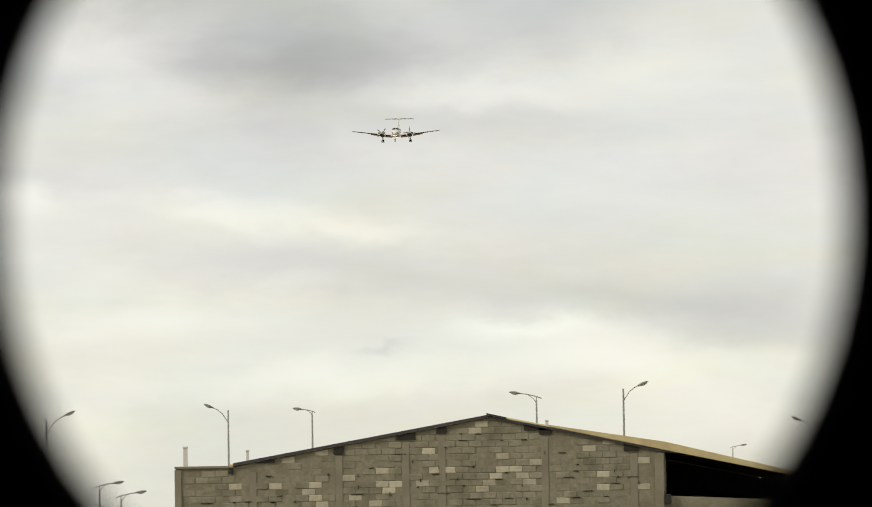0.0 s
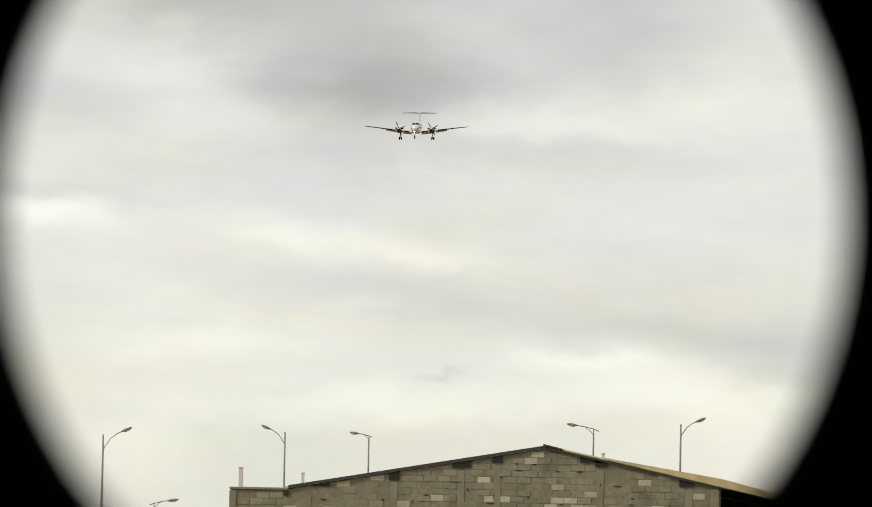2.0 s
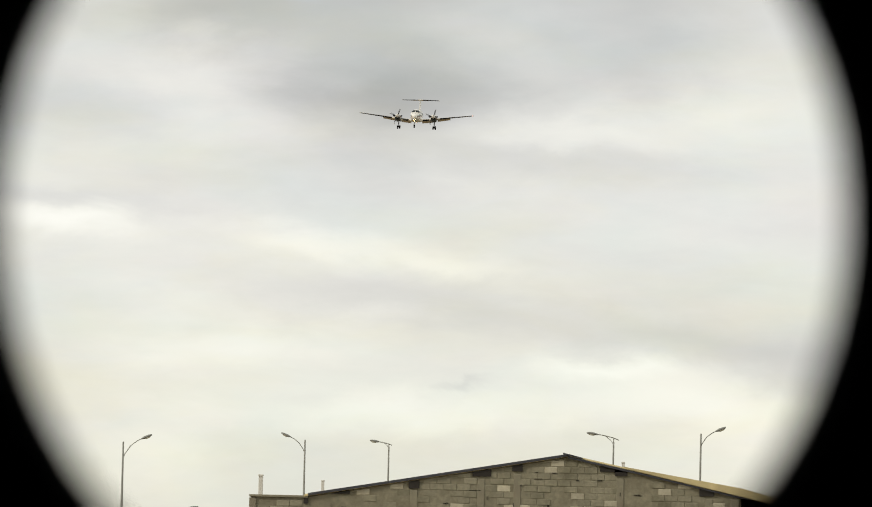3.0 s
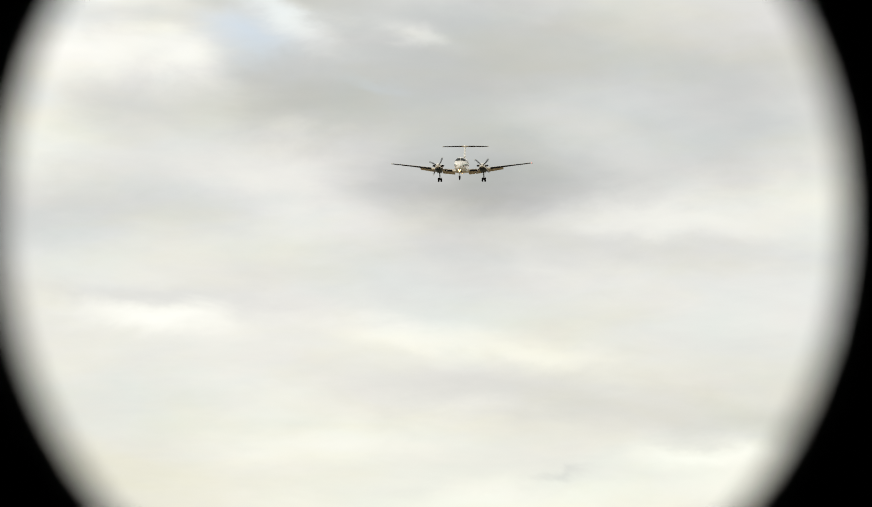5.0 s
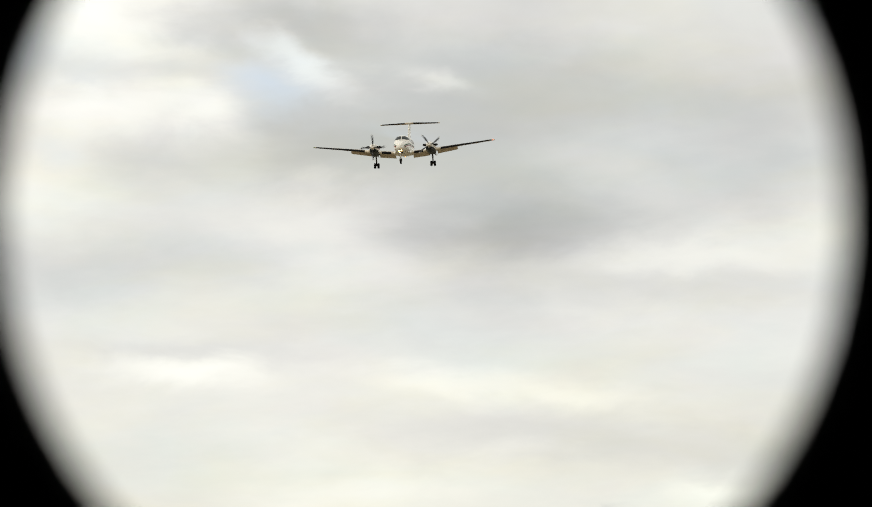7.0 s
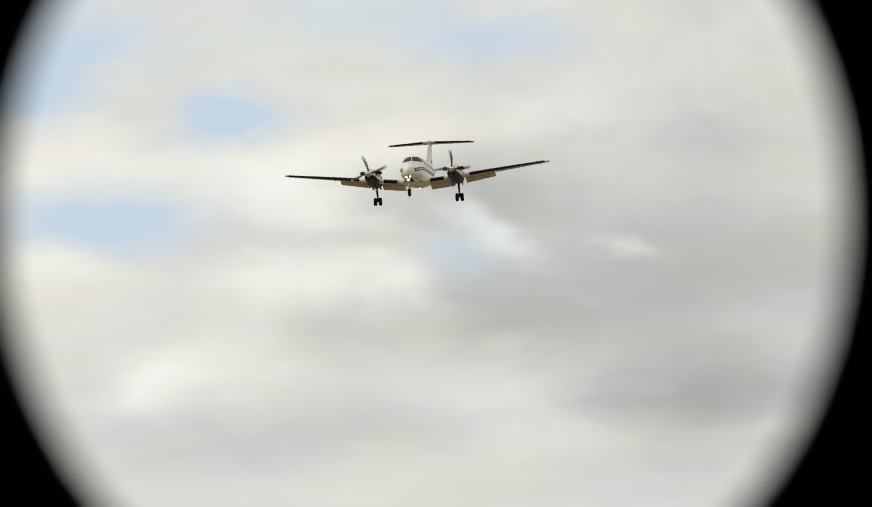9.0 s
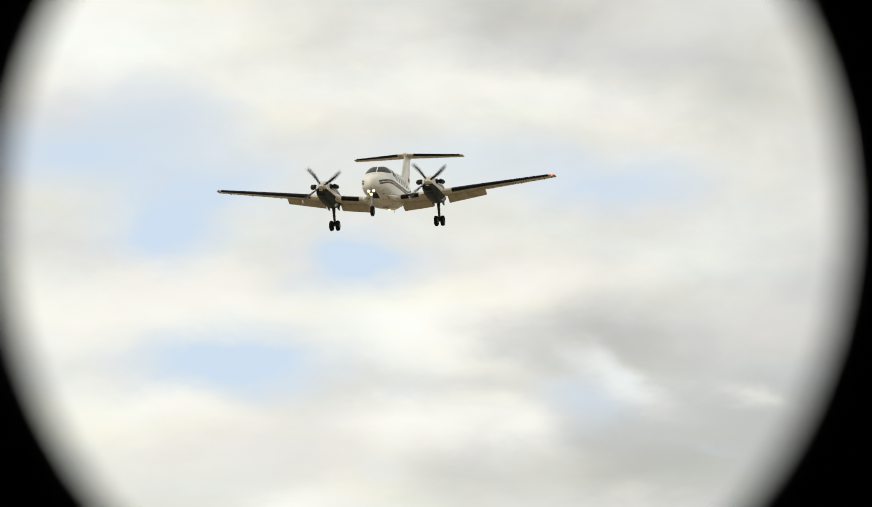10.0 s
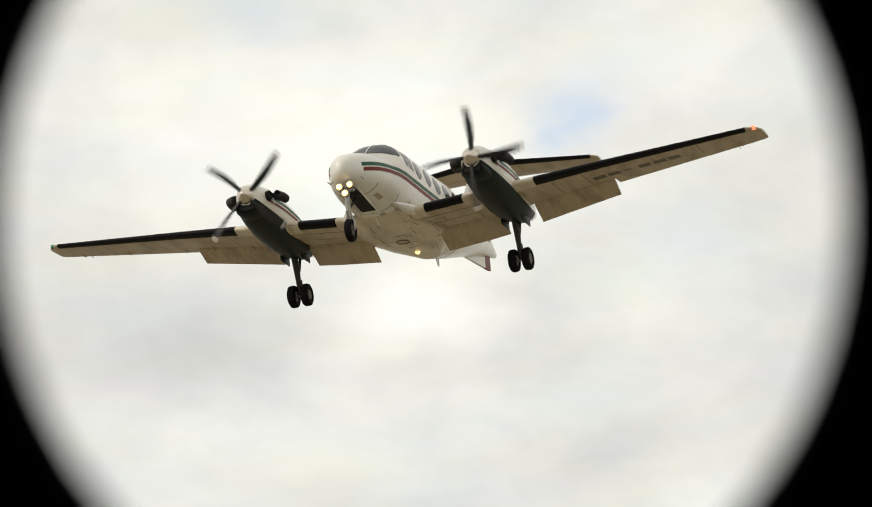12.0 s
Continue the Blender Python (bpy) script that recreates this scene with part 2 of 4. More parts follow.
    cr.elements[0].position, cr.elements[0].color = 0.0, (*CLOUD_RAMP[0][1], 1)
    cr.elements[1].position, cr.elements[1].color = 1.0, (*CLOUD_RAMP[-1][1], 1)
    for pos, colour in CLOUD_RAMP[1:-1]:
        cr.elements.new(pos).color = (*colour, 1)
    warm = calc(tr, "DIVIDE", calc(tr, "SUBTRACT", 4.5, el), 4.0, clamp=True)
    cloud = blend(tr, calc(tr, "MULTIPLY", warm, 0.8), ramp.outputs[0], (1.0, 0.985, 0.89), "MULTIPLY")
    for sx, sy, seed, amount, colour in ((3.6, 1.0, 21.0, 0.9, (0.99, 0.965, 0.99)), (2.8, 0.9, 33.0, 0.9, (1.0, 0.985, 0.88)), (3.2, 1.2, 47.0, 0.9, (0.92, 0.985, 1.0))):
        tinge = calc(tr, "MULTIPLY", calc(tr, "SUBTRACT", field(sx, sy, 4, seed), 0.44), 2.6, clamp=True)
        cloud = blend(tr, calc(tr, "MULTIPLY", tinge, amount), cloud, colour, "MULTIPLY")
    gaps = calc(tr, "ADD", total(CLOUD_GAPS), calc(tr, "MULTIPLY", calc(tr, "ADD", lump, puff), calc(tr, "ADD", 0.10, calc(tr, "MULTIPLY", high, 0.22))))
    gaps = calc(tr, "MULTIPLY", calc(tr, "SUBTRACT", gaps, 0.10), 0.95, clamp=True)
    thin = blend(tr, 0.85, clear.outputs[0], (0.66, 0.78, 0.92))
    tr.links.new(blend(tr, gaps, cloud, thin), bg.inputs[0])
    bg.inputs[1].default_value = 1.0
    sun = new("sun", bpy.data.lights.new("sun", "SUN"))
    sun.data.energy, sun.data.angle, sun.data.color = 1.5, radians(12), (1.0, 0.9, 0.76)
    a, e = radians(SUN_AZ), radians(SUN_EL)
    sun.matrix_world = look((math.sin(a) * math.cos(e) * 300, math.cos(a) * math.cos(e) * 300, math.sin(e) * 300), (0, 0, 0))


build_sky()


# ---- materials ----
def surface(name, colour, rough=0.5, metal=0.0, grain=0.06, scale=40.0, stain=None, stain_scale=2.0, stain_amount=0.3, bump=0.0, coat=0.0, per_piece=0.0, stretch=(1, 1, 1), emit=0.0, gloss=0.5, placed=False):
    mat = bpy.data.materials.new(name)
    mat.use_nodes = True
    tr = mat.node_tree
    b = tr.nodes["Principled BSDF"]
    b.inputs["Roughness"].default_value, b.inputs["Metallic"].default_value = rough, metal
    b.inputs["Coat Weight"].default_value = coat
    b.inputs["Specular IOR Level"].default_value = gloss
    co = tr.nodes.new("ShaderNodeTexCoord")
    mp = tr.nodes.new("ShaderNodeMapping")
    mp.inputs["Scale"].default_value = stretch
    if placed:
        tr.links.new(tr.nodes.new("ShaderNodeNewGeometry").outputs["Position"], mp.inputs[0])
    else:
        tr.links.new(co.outputs["Object"], mp.inputs[0])

    def noise_of(s, d):
        n = node(tr, "ShaderNodeTexNoise", Scale=s, Detail=d, Roughness=0.6)
        tr.links.new(mp.outputs[0], n.inputs["Vector"])
        return n.outputs[0]

    dark = tuple(c * (1 - grain * 2.2) for c in colour)
    light = tuple(min(1, c * (1 + grain * 2.2)) for c in colour)
    g = noise_of(scale, 6)
    base = blend(tr, g, dark, light)
    if stain:
        m = calc(tr, "MULTIPLY", calc(tr, "SUBTRACT", noise_of(stain_scale, 7), 0.45), 5.0, clamp=True)
        base = blend(tr, calc(tr, "MULTIPLY", m, stain_amount), base, stain)
    if per_piece:
        info = tr.nodes.new("ShaderNodeObjectInfo")
        hsv = tr.nodes.new("ShaderNodeHueSaturation")
        tr.links.new(base, hsv.inputs["Color"])
        tr.links.new(calc(tr, "ADD", 1 - per_piece, calc(tr, "MULTIPLY", info.outputs["Random"], 2 * per_piece)), hsv.inputs["Value"])
        base = hsv.outputs[0]
    tr.links.new(base, b.inputs["Base Color"])
    tr.links.new(calc(tr, "ADD", rough - 0.08, calc(tr, "MULTIPLY", g, 0.16)), b.inputs["Roughness"])
    if bump:
        bp = tr.nodes.new("ShaderNodeBump")
        bp.inputs["Strength"].default_value, bp.inputs["Distance"].default_value = 0.8, bump
        tr.links.new(g, bp.inputs["Height"])
        tr.links.new(bp.outputs[0], b.inputs["Normal"])
    if emit:
        b.inputs["Emission Color"].default_value = (*colour, 1)
        b.inputs["Emission Strength"].default_value = emit
    return mat


WHITE = surface("white_aircraft_paint", (0.76, 0.74, 0.68), 0.32, grain=0.03, scale=6, stain=(0.50, 0.40, 0.28), stain_scale=1.6, stain_amount=0.3, coat=0.3, stretch=(1, 0.35, 1))
# white wing paint, its shade mixed into the brown-grey along with dirt
BELLY = surface("shaded_dirty_wing_paint", (0.47, 0.385, 0.27), 0.45, grain=0.08, scale=9, stain=(0.22, 0.155, 0.09), stain_scale=2.2, stain_amount=0.6, stretch=(1.4, 0.4, 1))
# tan step between white and wing colour: belly shade and grime together
GRIME_SHADE = surface("grimy_shaded_belly_paint", (0.66, 0.59, 0.47), 0.42, grain=0.06, scale=8, stain=(0.30, 0.21, 0.12), stain_scale=1.7, stain_amount=0.5, coat=0.15, stretch=(1.2, 0.4, 1))
BOOT = surface("black_rubber_boot", (0.007, 0.007, 0.008), 0.6, grain=0.2, scale=14, gloss=0.1)
COWL = surface("dark_green_cowl_paint", (0.010, 0.019, 0.018), 0.45, grain=0.15, scale=7, stain=(0.026, 0.024, 0.018), stain_amount=0.5, gloss=0.12)
GREEN = surface("green_stripe_paint", (0.008, 0.075, 0.036), 0.42, grain=0.08, scale=12, gloss=0.25)
RED = surface("maroon_stripe_paint", (0.16, 0.016, 0.012), 0.42, grain=0.08, scale=12, gloss=0.25)
GLASS = surface("dark_tinted_glass", (0.008, 0.012, 0.013), 0.12, grain=0.1, scale=3, gloss=0.35)
TYRE = surface("black_tyre_rubber", (0.008, 0.008, 0.009), 0.85, grain=0.2, scale=30, gloss=0.08)
HUB = surface("brake_dusted_wheel_hub", (0.10, 0.085, 0.06), 0.6, metal=0.2, grain=0.2, scale=20)
STEEL = surface("painted_gear_steel", (0.42, 0.41, 0.38), 0.4, metal=0.4, grain=0.1, scale=30, stain=(0.08, 0.07, 0.06), stain_scale=6, stain_amount=0.5)
DARKSTEEL = surface("dark_oily_metal", (0.02, 0.019, 0.018), 0.5, metal=0.2, grain=0.2, scale=20)
BLADE = surface("black_propeller_blade", (0.014, 0.014, 0.015), 0.45, grain=0.15, scale=10, gloss=0.3)
BLADE_TIP = surface("pale_blade_tip_paint", (0.55, 0.53, 0.48), 0.4, grain=0.1, scale=10)
SPINNER = surface("polished_spinner_metal", (0.62, 0.56, 0.48), 0.22, metal=0.8, grain=0.06, scale=8)
# exhaust soot, and the painted shade of intake mouths and nose gear bay
SOOT_SHADE = surface("soot_and_opening_shade", (0.009, 0.0085, 0.008), 0.6, metal=0.0, grain=0.25, scale=18, gloss=0.2)
LAMP_ON = surface("lit_landing_light", (1.0, 0.60, 0.16), 0.2, grain=0.0, emit=2.2)
LAMP_CORE = surface("lit_lamp_filament", (1.0, 0.86, 0.55), 0.2, grain=0.0, emit=9.0)
LAMP_SMALL = surface("lit_warm_light", (1.0, 0.6, 0.2), 0.2, grain=0.0, emit=2.5)
NAV_RED = surface("lit_red_navigation_light", (1.0, 0.16, 0.07), 0.2, grain=0.0, emit=2.2)
NAV_GREEN = surface("unlit_green_lens", (0.05, 0.25, 0.16), 0.15, grain=0.1)
INK = surface("black_marking_paint", (0.085, 0.07, 0.055), 0.5, grain=0.1, scale=10)
OIL = surface("dried_oil_streak", (0.12, 0.085, 0.05), 0.4, grain=0.2, scale=14)
EYEPIECE = surface("matt_black_eyepiece", (0.004, 0.004, 0.006), 0.9, grain=0.2, scale=400)
BLOCK = surface("grey_concrete_block", (0.245, 0.226, 0.158), 0.95, grain=0.18, scale=9, stain=(0.13, 0.12, 0.075), stain_scale=1.1, stain_amount=0.8, bump=0.02, per_piece=0.10, placed=True)
PALE_BLOCK = surface("fresh_pale_concrete_block", (0.42, 0.385, 0.285), 0.95, grain=0.14, scale=9, stain=(0.28, 0.24, 0.17), stain_scale=3, stain_amount=0.5, bump=0.012, per_piece=0.15, placed=True)
MORTAR = surface("smeared_cement_mortar", (0.225, 0.206, 0.142), 0.97, grain=0.22, scale=7, stain=(0.15, 0.13, 0.085), stain_scale=1.6, stain_amount=0.75, bump=0.02, placed=True)
CONCRETE = surface("cast_concrete", (0.225, 0.206, 0.145), 0.95, grain=0.16, scale=6, stain=(0.17, 0.14, 0.10), stain_scale=1.5, stain_amount=0.6, bump=0.015, placed=True)
HOLE = surface("dark_broken_joint", (0.03, 0.026, 0.02), 0.98, grain=0.2, scale=10)
ROOF = surface("yellowed_roof_sheet", (0.52, 0.43, 0.22), 0.6, grain=0.12, scale=5, stain=(0.30, 0.23, 0.12), stain_scale=1.2, stain_amount=0.5)
ROOF_DARK = surface("dark_roof_edging", (0.035, 0.035, 0.042), 0.6, grain=0.2, scale=8)
# dark timber, also the painted shade of the wall sockets
TIMBER_SHADE = surface("dark_timber_and_socket_shade", (0.022, 0.018, 0.014), 0.85, grain=0.25, scale=12, stretch=(1, 0.2, 1))
GALV = surface("weathered_galvanised_steel", (0.30, 0.30, 0.27), 0.55, metal=0.3, grain=0.12, scale=10)
LANTERN = surface("grey_lantern_housing", (0.20, 0.20, 0.18), 0.55, grain=0.12, scale=14)
LENS = surface("frosted_lantern_bowl", (0.55, 0.53, 0.42), 0.3, grain=0.05)
EARTH = surface("dry_earth", (0.25, 0.21, 0.15), 0.97, grain=0.2, scale=0.6, stain=(0.13, 0.14, 0.07), stain_scale=0.04, stain_amount=0.6)
# pale grey stands in for the haze in front of the far posts
HAZE_POST = surface("haze_paled_post", (0.60, 0.58, 0.52), 0.9, grain=0.06, scale=3)


# ---- mesh tools ----
def part(name, bm, material, parent=None, label="", smooth=True, angle=40):
    bmesh.ops.recalc_face_normals(bm, faces=bm.faces[:])
    me = bpy.data.meshes.new(name)
    for f in bm.faces:
        f.smooth = smooth
    if smooth:
        for e in bm.edges:
            if len(e.link_faces) == 2 and e.calc_face_angle(0) > radians(angle):
                e.smooth = False
    bm.to_mesh(me)
    bm.free()
    me.materials.append(material)
    ob = new(name, me)
    if parent is not None:
        ob.parent = parent
    if label:
        tagged(ob, label)
    return ob


def thing(name, label, category, m=None, group="", kind=""):
    ob = new(name)
    ob.empty_display_size = 0.3
    if m is not None:
        ob.matrix_world = m
    return tagged(ob, label, category, group, kind)


def loft(rings, caps=True, closed=True, bm=None):
    bm = bm or bmesh.new()
    vs = [[bm.verts.new(p) for p in r] for r in rings]
    for a, b in zip(vs, vs[1:]):
        n = len(a)
        for i in range(n if closed else n - 1):
            j = (i + 1) % n
            bm.faces.new((a[i], a[j], b[j], b[i]))
    if caps and closed:
        bm.faces.new(vs[0][::-1])
        bm.faces.new(vs[-1])
    return bm


def box(x0, x1, y0, y1, z0, z1, bevel=0.0, bm=None):
    bm = bm or bmesh.new()
    made = bmesh.ops.create_cube(bm, size=1.0)["verts"]
    bmesh.ops.transform(bm, verts=made, matrix=Matrix.Translation(((x0 + x1) / 2, (y0 + y1) / 2, (z0 + z1) / 2)) @ Matrix.Diagonal((x1 - x0, y1 - y0, z1 - z0, 1)))
    if bevel:
        es = list({e for v in made for e in v.link_edges})
        bmesh.ops.bevel(bm, geom=es, offset=bevel, segments=2, profile=0.5, affect="EDGES")
    return bm


def circle(c, u, v, ru, rv, n=16):
    c, u, v = Vector(c), Vector(u), Vector(v)
    return [c + u * (ru * math.cos(2 * math.pi * i / n)) + v * (rv * math.sin(2 * math.pi * i / n)) for i in range(n)]


def tube(points, radius, n=10, bm=None, flat=1.0):
    points = [Vector(p) for p in points]
    radii = radius if isinstance(radius, (list, tuple)) else [radius] * len(points)
    rings = []
    for i, p in enumerate(points):
        d = (points[min(i + 1, len(points) - 1)] - points[max(i - 1, 0)]).normalized()
        ref = Vector((1, 0, 0)) if abs(d.x) < 0.9 else Vector((0, 1, 0))
        u = (ref - d * ref.dot(d)).normalized()
        rings.append(circle(p, u, d.cross(u), radii[i], radii[i] * flat, n))
    return loft(rings, bm=bm)


def lathe(profile, centre, axis, n=24):
    """profile: (along, radius) pairs along an axis from the centre"""
    a = Vector(axis).normalized()
    ref = Vector((0, 0, 1)) if abs(a.z) < 0.9 else Vector((1, 0, 0))
    u = (ref - a * ref.dot(a)).normalized()
    return loft([circle(Vector(centre) + a * s, u, a.cross(u), max(r, 0.001), max(r, 0.001), n) for s, r in profile])


def between(table, s):
    for a, b in zip(table, table[1:]):
        if s <= b[0]:
            k = max(0.0, (s - a[0]) / (b[0] - a[0]))
            return [p + (q - p) * k for p, q in zip(a[1:], b[1:])]
    return list(table[-1][1:])


# ---- aircraft (X port, Y aft, Z up; station = Y + 5) ----
FUSELAGE = [(2.24, 0.022, -0.22, -0.30), (2.27, 0.115, -0.12, -0.40), (2.35, 0.225, -0.02, -0.49), (2.50, 0.33, 0.07, -0.57), (2.76, 0.46, 0.16, -0.64),
            (3.1, 0.575, 0.25, -0.7), (3.48, 0.65, 0.325, -0.75), (3.78, 0.69, 0.40, -0.79), (3.98, 0.712, 0.55, -0.81), (4.18, 0.728, 0.70, -0.83),
            (4.38, 0.742, 0.80, -0.84), (4.6, 0.742, 0.85, -0.85), (5.0, 0.742, 0.88, -0.86), (6.0, 0.742, 0.90, -0.87), (7.0, 0.742, 0.91, -0.87),
            (8.0, 0.731, 0.96, -0.8), (9.0, 0.668, 0.92, -0.58), (10.2, 0.53, 0.84, -0.24), (11.2, 0.382, 0.76, 0.04), (12.2, 0.212, 0.68, 0.28),
            (12.9, 0.064, 0.58, 0.42)]
POWER = 2.35


def hull(s, angle, out=0.0):
    """a point on the fuselage: angle in degrees from the top, towards port"""
    w, top, bottom = between(FUSELAGE, s)
    c, h = (top + bottom) / 2, (top - bottom) / 2
    a = radians(angle)
    sx, cz = math.sin(a), math.cos(a)
    k = (abs(sx) ** POWER + abs(cz) ** POWER) ** (-1 / POWER)
    return Vector(((w + out) * sx * k, s - 5, c + (h + out) * cz * k))


def side(s, z, sign, out=0.0):
    """a point on the fuselage's side at the height z"""
    w, top, bottom = between(FUSELAGE, s)
    c, h = (top + bottom) / 2, (top - bottom) / 2
    k = min(0.985, abs((z - c) / h))
    return Vector((sign * (w * (1 - k ** POWER) ** (1 / POWER) + out), s - 5, z))


def screen_point(x, v, out):
    """a point of the windscreen at the sideways place x; v runs from its sill to its head"""
    room = max(0.0, 1 - (abs(x) / 0.742) ** POWER) ** (1 / POWER)
    head = min(0.76, 0.85 * room - 0.04)
    z = 0.47 - 0.10 * abs(x) + v * (head - 0.47 + 0.10 * abs(x))
    lo, hi = 2.6, 5.4
    for _ in range(24):
        mid = (lo + hi) / 2
        w, top, bottom = between(FUSELAGE, mid)
        inside = (abs(x) / w) ** POWER + abs((z - (top + bottom) / 2) / ((top - bottom) / 2)) ** POWER < 1
        lo, hi = (lo, mid) if inside else (mid, hi)
    return Vector((x * (1 + out * 0.4), lo - 5 - out, z + out * 0.5))


def skin(points_out, points_in):
    """a closed shell between two equal grids of points"""
    bm = bmesh.new()
    g = [[[bm.verts.new(p) for p in row] for row in grid] for grid in (points_out, points_in)]
    rows, cols = len(points_out), len(points_out[0])
    for i in range(rows - 1):
        for j in range(cols - 1):
            bm.faces.new((g[0][i][j], g[0][i][j + 1], g[0][i + 1][j + 1], g[0][i + 1][j]))
            bm.faces.new((g[1][i][j], g[1][i + 1][j], g[1][i + 1][j + 1], g[1][i][j + 1]))
    rim = [(i, 0) for i in range(rows)] + [(rows - 1, j) for j in range(1, cols)] + [(i, cols - 1) for i in range(rows - 2, -1, -1)] + [(0, j) for j in range(cols - 2, 0, -1)]
    for (i, j), (k, m) in zip(rim, rim[1:] + rim[:1]):
        bm.faces.new((g[0][i][j], g[0][k][m], g[1][k][m], g[1][i][j]))
    return bm


def shell(f, us, vs, out=0.006):
    return skin([[f(u, v, out) for v in vs] for u in us], [[f(u, v, -0.01) for v in vs] for u in us])


def steps(a, b, n):
    return [a + (b - a) * i / n for i in range(n + 1)]


WING = [(0.0, 4.55, 2.30, -0.80, 0.15), (2.1, 4.60, 2.22, -0.61, 0.15), (3.3, 4.80, 1.95, -0.44, 0.14), (4.87, 5.08, 1.62, -0.225, 0.13), (8.05, 5.66, 1.02, 0.175, 0.12), (8.2, 5.76, 0.90, 0.19, 0.11), (8.29, 5.95, 0.65, 0.20, 0.08)]


def foil(c, thick):
    return 5 * thick * (0.2969 * math.sqrt(c) - 0.126 * c - 0.3516 * c * c + 0.2843 * c ** 3 - 0.1036 * c ** 4)


def wing_point(y, c, sign, upper, out=0.0):
    le, chord, z, th = between(WING, y)
    t = foil(max(c, 0.0), th) * chord
    zz = z + 0.02 * chord * math.sin(math.pi * c) + (t if upper else -t * 0.85) + (out if upper else -out)
    return Vector((sign * y, le + c * chord - (out if c < 0.02 else 0) - 5, zz))


def wing_ring(y, sign, c_end, out=0.0, c_start=0.0, n=12):
    cs = [c_start + (c_end - c_start) * (i / n) ** 1.8 for i in range(n + 1)]
    up = [wing_point(y, c, sign, True, out) for c in reversed(cs)]
    low = [wing_point(y, c, sign, False, out) for c in cs[1:]]
    return up + low


def build_wing(ac, sign):
    wing = part("wing", loft([wing_ring(y, sign, 0.76) for y in (0.0, 1.0, 2.1, 3.3, 4.87)]), BELLY, ac, "white wing panel coloured brown-grey for shade and dirt")
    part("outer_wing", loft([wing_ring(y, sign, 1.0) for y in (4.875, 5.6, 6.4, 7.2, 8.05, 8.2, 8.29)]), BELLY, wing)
    for y0, y1, c1 in ((1.02, 1.88, 0.062), (3.45, 8.0, 0.115)):
        ys = steps(y0, y1, 6)
        part("deicing_boot", loft([wing_ring(y, sign, c1, 0.006, n=8) for y in ys]), BOOT, wing, "black rubber de-icing boot along the leading edge")
    for y0, y1 in ((0.70, 1.01), (1.89, 2.2), (2.95, 3.44)):
        part("leading_edge_cuff", loft([wing_ring(y, sign, 0.15, 0.004, n=8) for y in (y0, y1)]), GRIME_SHADE, wing, "bare pale leading-edge cuff")
    # flaps, lowered
    for y0, y1 in ((0.80, 2.25), (3.02, 4.86)):
        rings = []
        for y in steps(y0, y1, 3):
            le, chord, z, th = between(WING, y)
            hinge = Vector((sign * y, le + 0.745 * chord - 5, z - 0.03))
            c, d = 0.33 * chord, radians(24)
            prof = []
            for k, t in ((0.0, 0.0), (0.05, 0.05), (0.25, 0.075), (0.6, 0.045), (1.0, 0.008)):
                prof.append((k, t))
            pts = [(k, t) for k, t in prof] + [(k, -t * 0.5) for k, t in reversed(prof[1:])]
            rings.append([hinge + Vector((0, (k * math.cos(d) + t * math.sin(d)) * c, (-k * math.sin(d) + t * math.cos(d)) * c)) for k, t in pts])
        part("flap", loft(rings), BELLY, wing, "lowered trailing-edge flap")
    # aileron gap and hinge fairings
    for y in (5.2, 6.6, 7.7):
        p = wing_point(y, 0.80, sign, False)
        part("hinge_fairing", tube([p + Vector((0, -0.12, 0.0)), p + Vector((0, 0.05, -0.025)), p + Vector((0, 0.2, -0.005))], [0.008, 0.022, 0.006], 8), BELLY, wing)
    for y in (3.55, 4.5):
        p = wing_point(y, 0.74, sign, False)
        part("flap_track", tube([p + Vector((0, -0.18, -0.005)), p + Vector((0, 0.12, -0.055)), p + Vector((0, 0.36, -0.13))], [0.012, 0.03, 0.012], 8), BELLY, wing)
    # lens at the tip
    c = wing_point(8.12, 0.16, sign, True) * 0.5 + wing_point(8.12, 0.16, sign, False) * 0.5
    part("tip_light", tube([c + Vector((-0.03 * sign, -0.13, 0)), c + Vector((0.03 * sign, -0.11, 0)), c + Vector((0.10 * sign, 0.02, 0))], [0.03, 0.05, 0.02], 10), NAV_RED if sign > 0 else NAV_GREEN, wing, "red navigation light at the wing tip" if sign > 0 else "green navigation light lens at the wing tip")
    part("static_wick", tube([wing_point(7.6, 1.0, sign, False), wing_point(7.6, 1.0, sign, False) + Vector((0, 0.14, -0.01))], 0.005, 6), BOOT, wing)
    # skin seams on the underside
    for y in (2.95, 3.75, 4.4, 5.9, 6.9):
        us, vs = [y - 0.006, y + 0.006], steps(0.14, 0.72, 4)
        part("panel_seam", skin([[wing_point(u, v, sign, False, 0.004) for v in vs] for u in us], [[wing_point(u, v, sign, False, -0.006) for v in vs] for u in us]), INK, wing)
    rng = random.Random(11 if sign > 0 else 12)
    for c in (0.2, 0.45, 0.7):
        us, vs = steps(0.85, 2.2, 3), [c - 0.003, c + 0.003]
